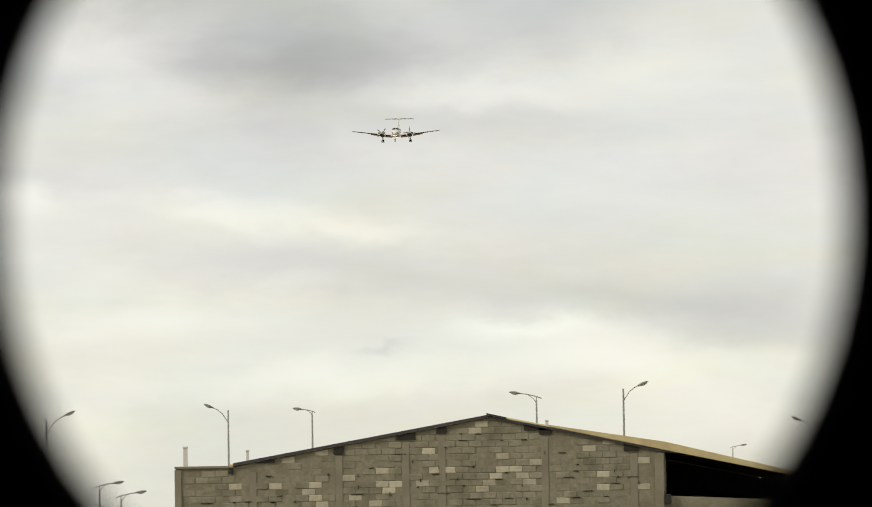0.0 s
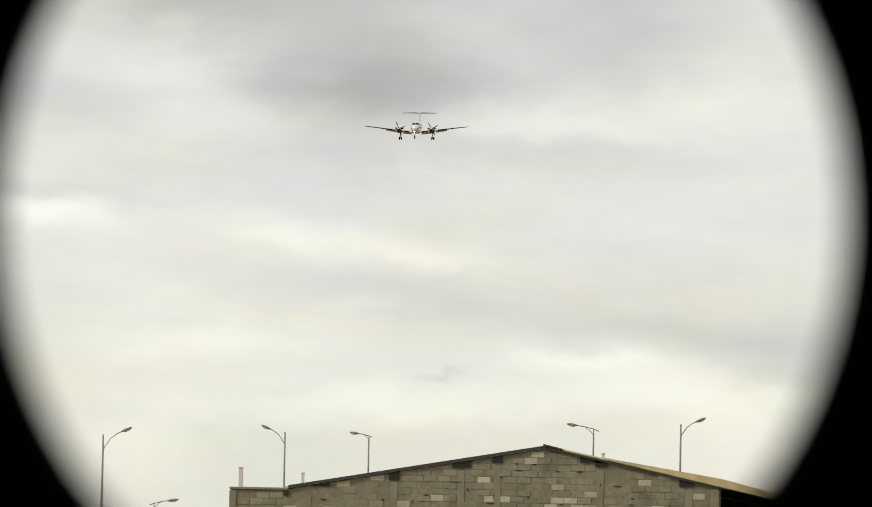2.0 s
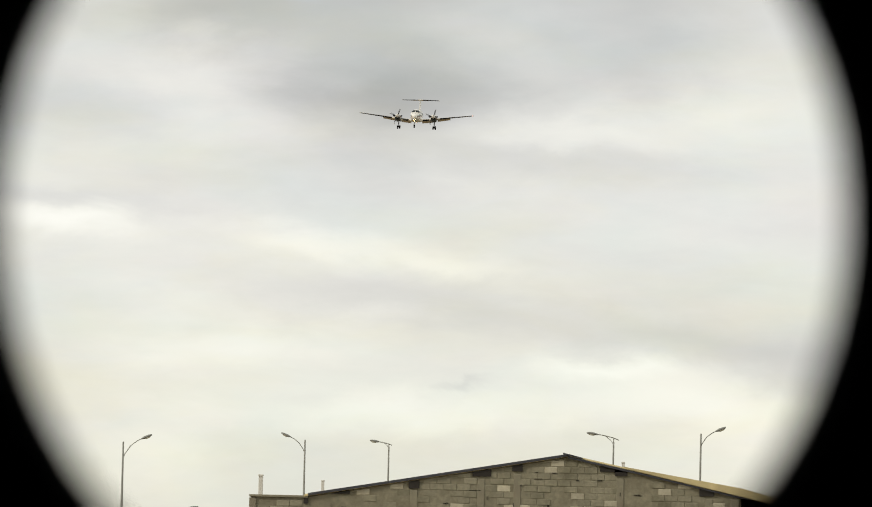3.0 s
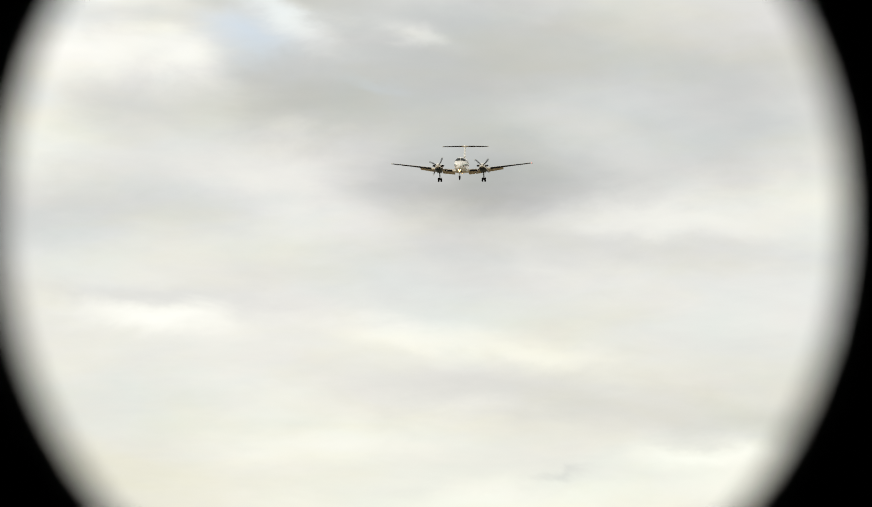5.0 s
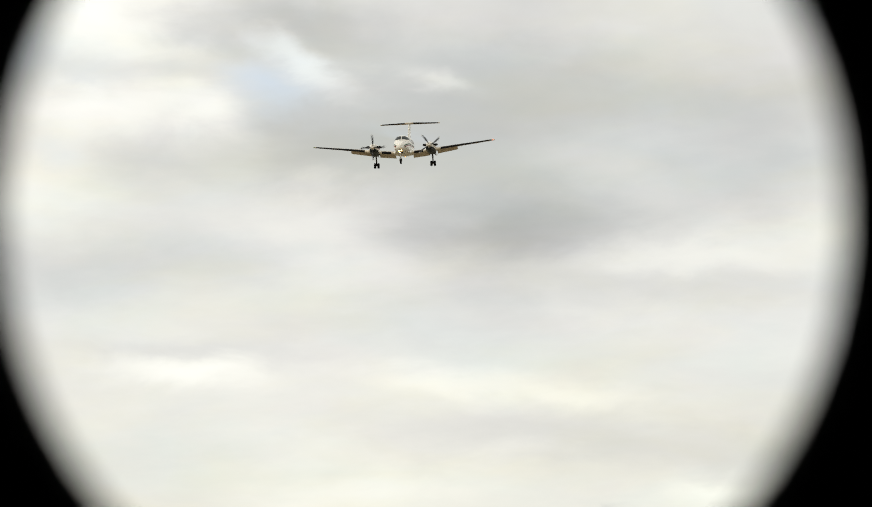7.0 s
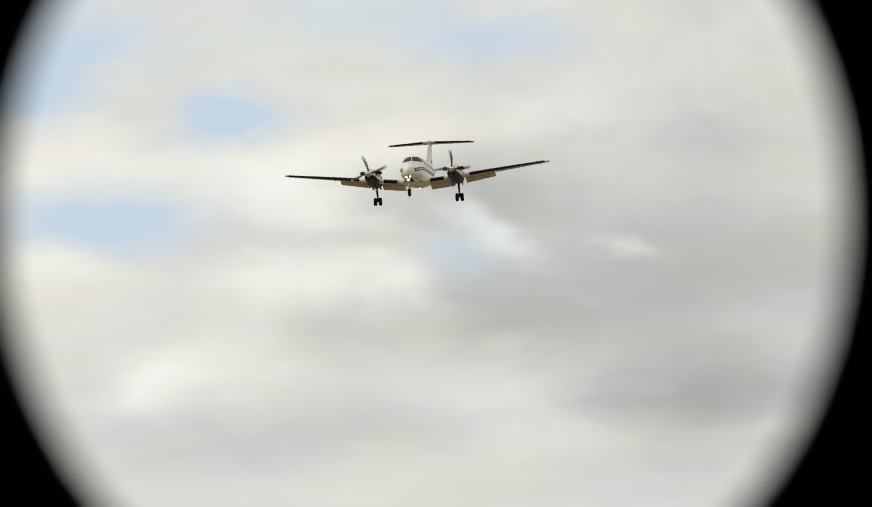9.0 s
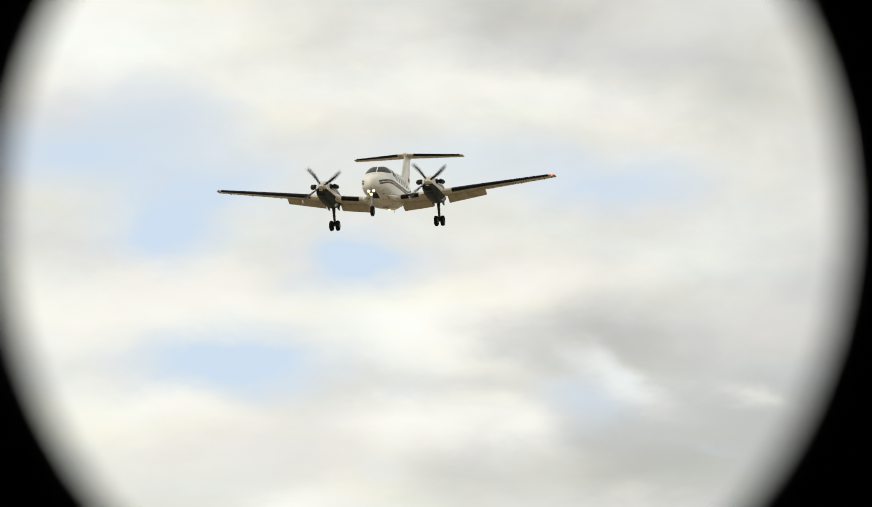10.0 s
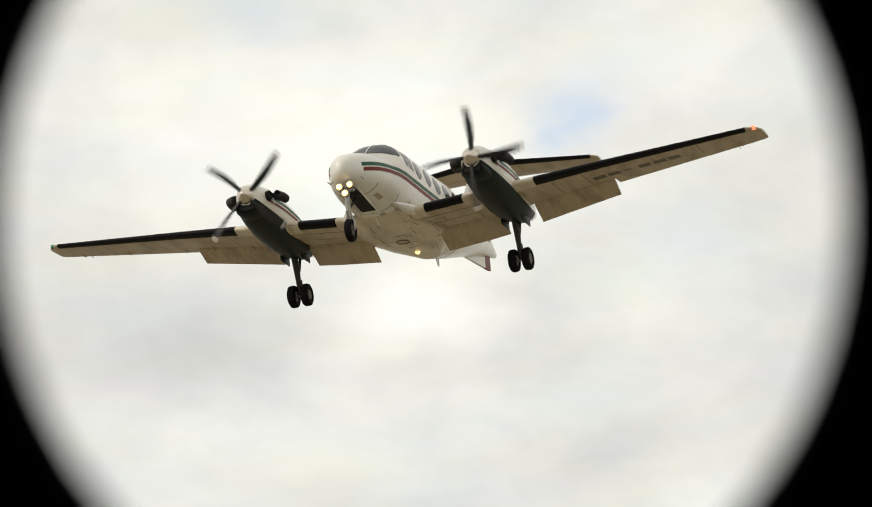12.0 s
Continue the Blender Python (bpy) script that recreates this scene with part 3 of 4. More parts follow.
        part("panel_seam", skin([[wing_point(u, v, sign, False, 0.004) for v in vs] for u in us], [[wing_point(u, v, sign, False, -0.006) for v in vs] for u in us]), INK, wing)
    for k in range(16):
        y, c, n = rng.uniform(0.9, 4.6), rng.uniform(0.2, 0.55), rng.uniform(0.03, 0.14)
        us, vs = [y - rng.uniform(0.004, 0.012), y + rng.uniform(0.004, 0.012)], [c, c + n]
        part("oil_streak", skin([[wing_point(u, v, sign, False, 0.003) for v in vs] for u in us], [[wing_point(u, v, sign, False, -0.006) for v in vs] for u in us]), OIL, wing)
    if sign > 0:
        # marking under the port wing as plain bars
        for y0, y1, c0, c1 in ((4.52, 4.79, 0.42, 0.57), (4.84, 5.10, 0.42, 0.57), (5.19, 5.38, 0.475, 0.51), (5.52, 5.78, 0.42, 0.58), (5.84, 6.12, 0.42, 0.59), (6.18, 6.43, 0.42, 0.60)):
            us, vs = steps(y0, y1, 2), steps(c0, c1, 3)
            part("marking_bar", skin([[wing_point(u, v, sign, False, 0.005) for v in vs] for u in us], [[wing_point(u, v, sign, False, -0.006) for v in vs] for u in us]), INK, wing, "dark painted marking bar")
    return wing


NACELLE = [(3.30, 0.20, 0.02, -0.42), (3.42, 0.27, 0.08, -0.52), (3.6, 0.33, 0.13, -0.62), (4.0, 0.40, 0.17, -0.74), (4.6, 0.44, 0.17, -0.84), (5.4, 0.44, 0.10, -0.90), (6.1, 0.40, -0.02, -0.88), (6.8, 0.30, -0.15, -0.74), (7.4, 0.14, -0.30, -0.54), (7.6, 0.03, -0.38, -0.46)]
NAC_Y = 2.57


def nacelle_point(s, angle, cx, out=0.0):
    w, top, bottom = between(NACELLE, s)
    c, h = (top + bottom) / 2, (top - bottom) / 2
    a = radians(angle)
    k = (abs(math.sin(a)) ** 2.3 + abs(math.cos(a)) ** 2.3) ** (-1 / 2.3)
    return Vector((cx + (w + out) * math.sin(a) * k, s - 5, c + (h + out) * math.cos(a) * k))


def build_engine(ac, sign):
    cx = sign * NAC_Y
    st = [3.30, 3.36, 3.42, 3.5, 3.6, 3.8, 4.0, 4.3, 4.6, 5.0, 5.4, 5.8, 6.1, 6.5, 6.8, 7.1, 7.4, 7.6]
    nac = part("engine_nacelle", loft([[nacelle_point(s, a, cx) for a in range(0, 360, 12)] for s in st]), WHITE, ac, "white engine nacelle with dark green underside")
    part("lower_cowl", shell(lambda s, a, o: nacelle_point(s, a, cx, o), [s for s in st if s <= 6.85], list(range(112, 249, 8)), 0.008), COWL, nac, "dark green-black lower cowling")
    for sg in (-1, 1):
        for a0, a1, m in ((70, 79, GREEN), (84, 91, RED)):
            part("cowl_stripe", shell(lambda s, a, o: nacelle_point(s, a - (s - 3.6) * 4, cx, o), steps(3.75, 6.6, 8), sorted([sg * a0, sg * a1]), 0.007), m, nac, "red stripe" if m is RED else "green stripe")
    # chin air intake with a bright lip; a dark disc paints the mouth's shade
    lip = Vector((cx, 3.36 - 5, -0.46))
    rings = [circle(lip + Vector((0, dy, dz)), (1, 0, 0), (0, 0, 1), rx, rz, 20) for dy, dz, rx, rz in ((0.10, -0.03, 0.20, 0.075), (0.0, 0, 0.21, 0.085), (-0.05, 0, 0.235, 0.10), (-0.03, 0, 0.26, 0.125), (0.10, -0.02, 0.30, 0.16), (0.45, -0.03, 0.30, 0.17), (1.0, -0.02, 0.2, 0.12))]
    intake = part("air_intake", loft(rings), COWL, nac, "dark chin air intake")
    part("intake_mouth", loft([circle(lip + Vector((0, -0.052 + k * 0.01, 0)), (1, 0, 0), (0, 0, 1), 0.20, 0.075, 20) for k in (0, 1)]), SOOT_SHADE, intake)
    # exhaust stubs
    for sg in (-1, 1):
        b = Vector((cx + sg * 0.27, 3.75 - 5, -0.16))
        part("exhaust_stub", tube([b, b + Vector((sg * 0.14, -0.05, 0.01)), b + Vector((sg * 0.26, 0.04, 0.02)), b + Vector((sg * 0.31, 0.24, 0.03)), b + Vector((sg * 0.32, 0.42, 0.03))], [0.11, 0.12, 0.115, 0.105, 0.10], 14), SOOT_SHADE, nac, "sooty black exhaust stub")
    # propeller
    hub = Vector((cx, 3.28 - 5, -0.21))
    prop = thing("propeller", "", "")
    prop.parent = ac
    prop.matrix_basis = Matrix.Translation(hub)
    part("spinner", lathe([(-0.22, 0.004), (-0.20, 0.05), (-0.14, 0.11), (-0.05, 0.17), (0.05, 0.20), (0.12, 0.20)], (0, 0, 0), (0, 1, 0), 28), SPINNER, prop, "polished metal spinner")
    for k in range(4):
        turn = Matrix.Rotation(radians(90 * k), 4, "Y")
        rows = [(0.14, 0.05, 0.05, 62), (0.25, 0.06, 0.035, 54), (0.45, 0.080, 0.022, 46), (0.7, 0.086, 0.016, 38), (0.95, 0.070, 0.012, 32), (1.10, 0.052, 0.010, 29)]
        tip = [(1.10, 0.052, 0.011, 29), (1.16, 0.042, 0.010, 28), (1.20, 0.022, 0.008, 27)]
        for nm, rr, m in (("blade", rows, BLADE), ("blade_tip", tip, BLADE_TIP)):
            rings = []
            for r, c, t, tw in rr:
                a = radians(tw)
                u, v = Vector((math.cos(a), math.sin(a), 0)), Vector((-math.sin(a), math.cos(a), 0))
                rings.append([turn @ p for p in circle((0.05 * math.sin(r * 2.6), 0.02, r), u, v, c, t, 12)])
            part(nm, loft(rings), m, prop, "pale painted blade tip" if nm == "blade_tip" else "black propeller blade")
    # main gear
    gear = thing("main_gear", "", "")
    gear.parent = ac
    gear.matrix_basis = Matrix.Translation((cx, 6.40 - 5, -1.69))
    part("strut", tube([(0, -0.30, 0.98), (0, -0.12, 0.55), (0, -0.02, 0.15), (0, 0, 0.0)], [0.075, 0.07, 0.05, 0.045], 12), DARKSTEEL, gear, "dark oleo strut")
    part("piston", tube([(0, -0.04, 0.24), (0, -0.005, 0.02)], 0.032, 10), STEEL, gear)
    part("drag_brace", tube([(0, 0.16, 0.95), (0, 0.05, 0.62), (0, -0.06, 0.46)], 0.035, 8), DARKSTEEL, gear)
    part("torque_link", loft([[Vector((x, 0.05 + k, z)) for x in (-0.04, 0.04) for k in (0, 0.025)][::1] for z in (0.38,)] + [[Vector((x, 0.13 + k, z)) for x in (-0.03, 0.03) for k in (0, 0.025)] for z in (0.2,)] + [[Vector((x, 0.05 + k, z)) for x in (-0.04, 0.04) for k in (0, 0.025)] for z in (0.05,)]), DARKSTEEL, gear)
    part("axle", tube([(-0.16, 0, 0), (0.16, 0, 0)], 0.035, 10), STEEL, gear)
    for sg in (-1, 1):
        wheel = part("wheel", lathe([(-0.075, 0.04), (-0.07, 0.115), (-0.05, 0.13), (0.05, 0.13), (0.07, 0.115), (0.075, 0.04)], (sg * 0.155, 0, 0), (1, 0, 0), 24), HUB, gear)
        part("tyre", lathe([(-0.055, 0.125), (-0.085, 0.16), (-0.09, 0.20), (-0.07, 0.238), (-0.03, 0.252), (0.03, 0.252), (0.07, 0.238), (0.09, 0.20), (0.085, 0.16), (0.055, 0.125)], (sg * 0.155, 0, 0), (1, 0, 0), 28), TYRE, wheel, "black tyre")
    for sg in (-1, 1):
        part("gear_door", box(sg * 0.24 - 0.012, sg * 0.24 + 0.012, -0.45, 0.10, 0.74, 1.0, 0.008), COWL, gear, "open dark gear door")
    return prop


def build_nose_gear(ac):
    gear = thing("nose_gear", "", "")
    gear.parent = ac
    gear.matrix_basis = Matrix.Translation((0, 2.58 - 5, -1.60))
    part("strut", tube([(0, -0.10, 0.90), (0, -0.06, 0.5), (0, -0.02, 0.28)], [0.06, 0.055, 0.05], 12), STEEL, gear)
    part("fork", tube([(-0.10, 0.0, 0.0), (-0.10, -0.01, 0.2), (-0.06, -0.02, 0.29), (0.06, -0.02, 0.29), (0.10, -0.01, 0.2), (0.10, 0, 0)], 0.026, 8), STEEL, gear)
    part("drag_brace", tube([(0, 0.50, 0.86), (0, 0.20, 0.62), (0, 0.0, 0.48)], 0.028, 8), DARKSTEEL, gear)
    part("torque_link", tube([(0, -0.07, 0.50), (0, -0.17, 0.38), (0, -0.06, 0.28)], 0.022, 8), STEEL, gear)
    wheel = part("wheel", lathe([(-0.06, 0.03), (-0.06, 0.12), (0.06, 0.12), (0.06, 0.03)], (0, 0, 0), (1, 0, 0), 24), HUB, gear)
    part("tyre", lathe([(-0.045, 0.115), (-0.075, 0.15), (-0.08, 0.19), (-0.06, 0.235), (-0.02, 0.25), (0.02, 0.25), (0.06, 0.235), (0.08, 0.19), (0.075, 0.15), (0.045, 0.115)], (0, 0, 0), (1, 0, 0), 28), TYRE, wheel, "black tyre")
    bar = part("light_bracket", box(-0.17, 0.17, -0.14, -0.03, 0.84, 0.88, 0.01), STEEL, gear)
    for x, z in ((-0.118, 0.93), (0.118, 0.95), (0.0, 0.775)):
        can = part("landing_light", lathe([(-0.03, 0.070), (-0.02, 0.080), (0.06, 0.076), (0.11, 0.05), (0.12, 0.01)], (x, -0.18, z), (0, 1, 0), 20), STEEL, gear, "lit landing light on the nose strut")
        part("bulb_face", lathe([(-0.045, 0.03), (-0.04, 0.05), (-0.032, 0.066), (-0.028, 0.066)], (x, -0.18, z), (0, 1, 0), 20), LAMP_ON, can, "glowing warm lamp face")
        part("filament", lathe([(-0.056, 0.01), (-0.052, 0.036), (-0.044, 0.040)], (x, -0.18, z), (0, 1, 0), 16), LAMP_CORE, can, "white-hot lamp centre")
    for sg in (-1, 1):
        rows = [[[(sg * (0.17 + k + d), q - 2.58, between(FUSELAGE, q)[2] + 1.60 + 0.03 - h) for q in steps(2.72, 3.95, 5)] for h, k in ((0.0, 0.0), (0.07, 0.03), (0.13, 0.05))] for d in (0, 0.016)]
        part("gear_door", skin(rows[0], rows[1]), WHITE, gear, "open white nose gear door")


def build_tail(ac):
    # fin: (z, leading station, chord, half thickness)
    fin_rows = [(0.55, 9.7, 3.05, 0.10), (0.85, 10.25, 2.55, 0.10), (1.5, 10.95, 2.05, 0.09), (2.1, 11.5, 1.72, 0.08), (2.42, 11.78, 1.58, 0.07)]

    def fin_ring(z, le, ch, t, c0, c1):
        cs = [c0 + (c1 - c0) * (i / 8) ** 1.5 for i in range(9)]
        f = lambda c: foil(c, 0.2) / foil(0.3, 0.2) * t
        return [Vector((f(c), le + c * ch - 5, z)) for c in reversed(cs)] + [Vector((-f(c), le + c * ch - 5, z)) for c in cs[1:]]

    fin = part("tail_fin", loft([fin_ring(*r, 0.0, 0.66) for r in fin_rows]), WHITE, ac, "white swept tail fin")
    part("rudder", loft([fin_ring(*r, 0.67, 1.0) for r in fin_rows]), WHITE, fin, "white rudder")
    part("rudder_stripe", loft([[Vector((x, le + c * ch - 5, z)) for x, c in ((0.075, 0.68), (0.028, 0.97), (-0.028, 0.97), (-0.075, 0.68))] for z, le, ch in ((1.15, 10.57, 2.32), (1.32, 10.75, 2.19))]), RED, fin, "maroon tail stripe")
    stab_rows = [(0.0, 11.72, 1.52, 0.085), (0.4, 11.86, 1.42, 0.08), (1.6, 12.28, 1.12, 0.06), (2.6, 12.62, 0.86, 0.045), (2.74, 12.75, 0.66, 0.03)]
    for sign in (-1, 1):
        def ring(y, le, ch, t, c0, c1, out=0.0):
            cs = [c0 + (c1 - c0) * (i / 8) ** 1.6 for i in range(9)]
            f = lambda c: foil(c, 0.2) / foil(0.3, 0.2) * t + out
            zz = 2.44
            return [Vector((sign * y, le + c * ch - 5 - (out if c < 0.01 else 0), zz + f(c))) for c in reversed(cs)] + [Vector((sign * y, le + c * ch - 5, zz - f(c))) for c in cs[1:]]

        # white tailplane, darkened with the shaded wing colour too
        st = part("tailplane", loft([ring(*r, 0.0, 0.62) for r in stab_rows]), BELLY, ac, "white tailplane on top of the fin, coloured brown-grey for shade")
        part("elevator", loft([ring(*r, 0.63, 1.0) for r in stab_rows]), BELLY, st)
        part("deicing_boot", loft([ring(*r, 0.0, 0.11, 0.006) for r in stab_rows[1:4]]), BOOT, st, "black rubber de-icing boot")
    part("tail_bullet", tube([(0, 6.45, 2.44), (0, 6.6, 2.45), (0, 7.0, 2.46), (0, 7.9, 2.45), (0, 8.45, 2.44)], [0.01, 0.09, 0.13, 0.11, 0.02], 14), WHITE, fin)
    for nm, y0, y1, m, lab in (("ventral_fin", 10.5, 12.06, WHITE, "white ventral fin under the tail"), ("ventral_panel", 12.065, 12.46, RED, "maroon rear panel of the ventral fin")):
        low = lambda q: -0.14 + 0.07 * (q - 10.5)
        part(nm, loft([[Vector((t, q - 5, 0.40)), Vector((t, q - 5, low(q))), Vector((-t, q - 5, low(q))), Vector((-t, q - 5, 0.40))] for q, t in ((y0, 0.03), (y1, 0.03))]), m, ac, lab, smooth=False)


def build_aircraft():
    ac = thing("aircraft", "white twin-propeller T-tail aircraft with green and maroon stripes, landing gear down", "aircraft")
    st = sorted({round(x, 3) for r in zip(FUSELAGE, FUSELAGE[1:]) for x in (r[0][0], (r[0][0] + r[1][0]) / 2, r[1][0])})
    body = part("fuselage", loft([[hull(s, a) for a in range(0, 360, 10)] for s in st]), WHITE, ac, "white fuselage with grimy belly", angle=60)
    # windscreen: two front panes, then side panes
    for sg in (-1, 1):
        part("windscreen_pane", skin(*[[[screen_point(sg * x, v, o) for v in steps(0, 1, 4)] for x in steps(0.025, 0.64, 7)] for o in (0.014, -0.02)]), GLASS, body, "dark windscreen pane")
        part("cockpit_side_pane", shell(lambda s, z, o: side(s, z, sg, o), steps(4.52, 4.68, 2), steps(0.28, 0.60, 3), 0.007), GLASS, body, "dark side pane")
        part("cockpit_rear_pane", shell(lambda s, z, o: side(s, z, sg, o), steps(4.76, 5.0, 2), steps(0.26, 0.62, 3), 0.007), GLASS, body, "dark side pane")
        for s in (5.35, 6.0, 6.65, 7.3, 7.95, 8.6):
            grid_o = [[side(s + 0.19 * r * math.cos(a), 0.38 + 0.20 * r * math.sin(a), sg, 0.008) for a in steps(0, 2 * math.pi * 15 / 16, 15)] for r in (0.02, 0.5, 1.0)]
            bm = bmesh.new()
            vs = [[bm.verts.new(p) for p in row] for row in grid_o] + [[bm.verts.new(side(s + 0.2 * math.cos(a), 0.38 + 0.21 * math.sin(a), sg, -0.01)) for a in steps(0, 2 * math.pi * 15 / 16, 15)]]
            for a, b in zip(vs, vs[1:]):
                for i in range(16):
                    bm.faces.new((a[i], a[(i + 1) % 16], b[(i + 1) % 16], b[i]))
            bm.faces.new(vs[0])
            part("cabin_window", bm, GLASS, body, "round dark cabin window")
        # stripes start on the nose and run to the tail
        for z0, z1, s0, m, lab in ((0.07, -0.015, 2.56, GREEN, "green stripe along the fuselage"), (-0.045, -0.130, 2.60, RED, "maroon stripe along the fuselage")):
            f = lambda s, z, o: side(s, z + max(0, s - 8.3) * 0.17 - 0.20 * max(0.0, (4.2 - s) / 1.6) ** 2, sg, o)
            part("stripe", shell(f, [s0] + [s for s in st if s > s0 + 0.03 and s < 12.0], [z1, (z0 + z1) / 2, z0], 0.006), m, body, lab)
    # open nose gear bay: its shade is a dark skin on the closed hull
    part("gear_bay", shell(lambda s, a, o: hull(s, a, o), steps(2.66, 3.95, 5), steps(165, 195, 4), 0.005), SOOT_SHADE, body, "dark skin for the shade in the open nose gear bay")
    # belly lines, hatches and antennas
    for s in (3.1, 4.1, 4.75, 7.6, 8.6):
        part("panel_seam", shell(lambda q, a, o: hull(q, a, o), [s - 0.006, s + 0.006], steps(120, 240, 12), 0.004), INK, body)
    for s, a in ((4.2, 160), (4.3, 205), (7.8, 168), (8.2, 190), (3.3, 140)):
        part("hatch", shell(lambda q, b, o: hull(q, b, o), steps(s, s + 0.28, 2), steps(a, a + 10, 2), 0.006), BELLY, body, "small belly hatch")
    rng = random.Random(21)
    for k in range(22):
        q, a, n = rng.uniform(3.9, 8.0), rng.uniform(135, 225), rng.uniform(0.15, 0.5)
        w = rng.uniform(0.2, 0.5)
        part("oil_streak", shell(lambda u, b, o: hull(u, b, o), [q, q + n], [a, a + w], 0.004), OIL, body)
    for s in (4.3, 8.4):
        b = hull(s, 180)
        part("blade_antenna", loft([[b + Vector(p) for p in ((0.012, 0, 0.02), (0.012, 0.2, 0.02), (-0.012, 0.2, 0.02), (-0.012, 0, 0.02))], [b + Vector(p) for p in ((0.006, 0.10, -0.16), (0.006, 0.2, -0.16), (-0.006, 0.2, -0.16), (-0.006, 0.10, -0.16))]]), WHITE, body)
    b = hull(7.1, 180) + Vector((0, 0, -0.055))
    part("belly_light", lathe([(-0.01, 0.06), (0.02, 0.055), (0.05, 0.03), (0.06, 0.005)], b + Vector((0, 0, 0.01)), (0, 0, -1), 14), LAMP_SMALL, body, "lit warm beacon under the belly")
    # wing root fairing under the cabin
    fairing = [(4.3, 0.30, 0.60), (4.6, 0.75, 0.9), (5.2, 0.95, 1.0), (6.4, 0.95, 1.0), (7.2, 0.70, 0.85), (8.0, 0.30, 0.6)]

    def fair(q, b, out=0.0):
        w, h = between(fairing, q)
        return Vector((w * math.cos(b), q - 5, -0.70 - (0.24 * h + out) * max(0, -math.sin(b)) + 0.1 * max(0, math.sin(b))))

    belly = part("belly_fairing", loft([[fair(q, b) for b in steps(0, 2 * math.pi * 23 / 24, 23)] for q, w, h in fairing]), GRIME_SHADE, body, "grimy wing-root fairing with shade in its tan")
    # grime along seams and behind drain holes
    for k in range(34):
        q, b = rng.uniform(4.6, 7.3), rng.uniform(1.12, 1.88) * math.pi
        n, w = ((rng.uniform(0.12, 0.5), rng.uniform(0.008, 0.02)) if k % 3 else (rng.uniform(0.012, 0.025), rng.uniform(0.08, 0.3)))
        part("oil_streak", shell(fair, [q, q + n], [b, b + w], 0.005), OIL, belly)
    part("access_panel_rim", lathe([(-0.012, 0.14), (0.014, 0.15), (0.014, 0.125), (-0.012, 0.115)], fair(6.1, 1.5 * math.pi), (0, 0, -1), 20), OIL, belly, "dark rim of a round access panel")
    for sg in (-1, 1):
        part("pitot_tube", tube([hull(2.6, sg * 125), hull(2.6, sg * 125) + Vector((sg * 0.05, -0.02, -0.06)), hull(2.6, sg * 125) + Vector((sg * 0.05, -0.2, -0.06))], 0.012, 6), STEEL, body)
        part("wing_root_fillet", tube([(sg * 0.50, 4.05 - 5, -0.66), (sg * 0.64, 4.4 - 5, -0.70), (sg * 0.74, 4.7 - 5, -0.71)], [0.02, 0.10, 0.12], 12), WHITE, body)
    props = {}
    for sign in (1, -1):
        build_wing(ac, sign)
        props[sign] = build_engine(ac, sign)
    build_nose_gear(ac)
    build_tail(ac)
    return ac, props


aircraft, propellers = build_aircraft()


# ---- viewing tube round the camera ----
def build_eyepiece():
    tube_thing = thing("viewing_tube", "matt black eyepiece tube with a round field stop", "eyepiece")
    cx, cy = -0.00031, 0.00099
    d, r = 0.12, 0.01132

    def ring(z, rad, n=72, off=1.0, tall=1.0):
        return [Vector((cx * off + rad * math.cos(2 * math.pi * i / n), cy * off + rad * tall * math.sin(2 * math.pi * i / n), -z)) for i in range(n)]

    part("field_stop", loft([ring(d, r, tall=1.045), ring(d - 0.001, r + 0.0006, tall=1.045), ring(d - 0.001, 0.0215), ring(d + 0.002, 0.0215), ring(d + 0.002, r + 0.001, tall=1.045), ring(d, r, tall=1.045)], caps=False), EYEPIECE, tube_thing, "round black field stop")
    # unseen barrel, cap and eyecup, added to keep sky light off the stop
    part("barrel", loft([ring(-0.03, 0.0210), ring(d + 0.03, 0.0210), ring(d + 0.03, 0.0235), ring(-0.03, 0.0235), ring(-0.03, 0.0210)], caps=False), EYEPIECE, tube_thing)
    part("end_cap", loft([ring(-0.035, 0.0245), ring(-0.03, 0.0245), ring(-0.0295, 0.0236)]), EYEPIECE, tube_thing)
    part("eyecup", loft([ring(-0.032, 0.0237), ring(-0.02, 0.0265), ring(0.005, 0.0275), ring(0.02, 0.0262), ring(0.03, 0.0237)], caps=False), EYEPIECE, tube_thing, "unseen black rubber eyecup")
    return tube_thing


eyepiece = build_eyepiece()


# ---- ground ----
bm = bmesh.new()
bmesh.ops.create_grid(bm, x_segments=24, y_segments=24, size=4200)
ground = tagged(part("ground", bm, EARTH, smooth=False), "dry earth and scrub reaching the horizon", "ground", kind="structure")


# ---- street lamps ----
def place(az, el, d):
    a = radians(az)
    return Vector((d * math.sin(a), d * math.cos(a), EYE[2] + d * math.tan(radians(el))))


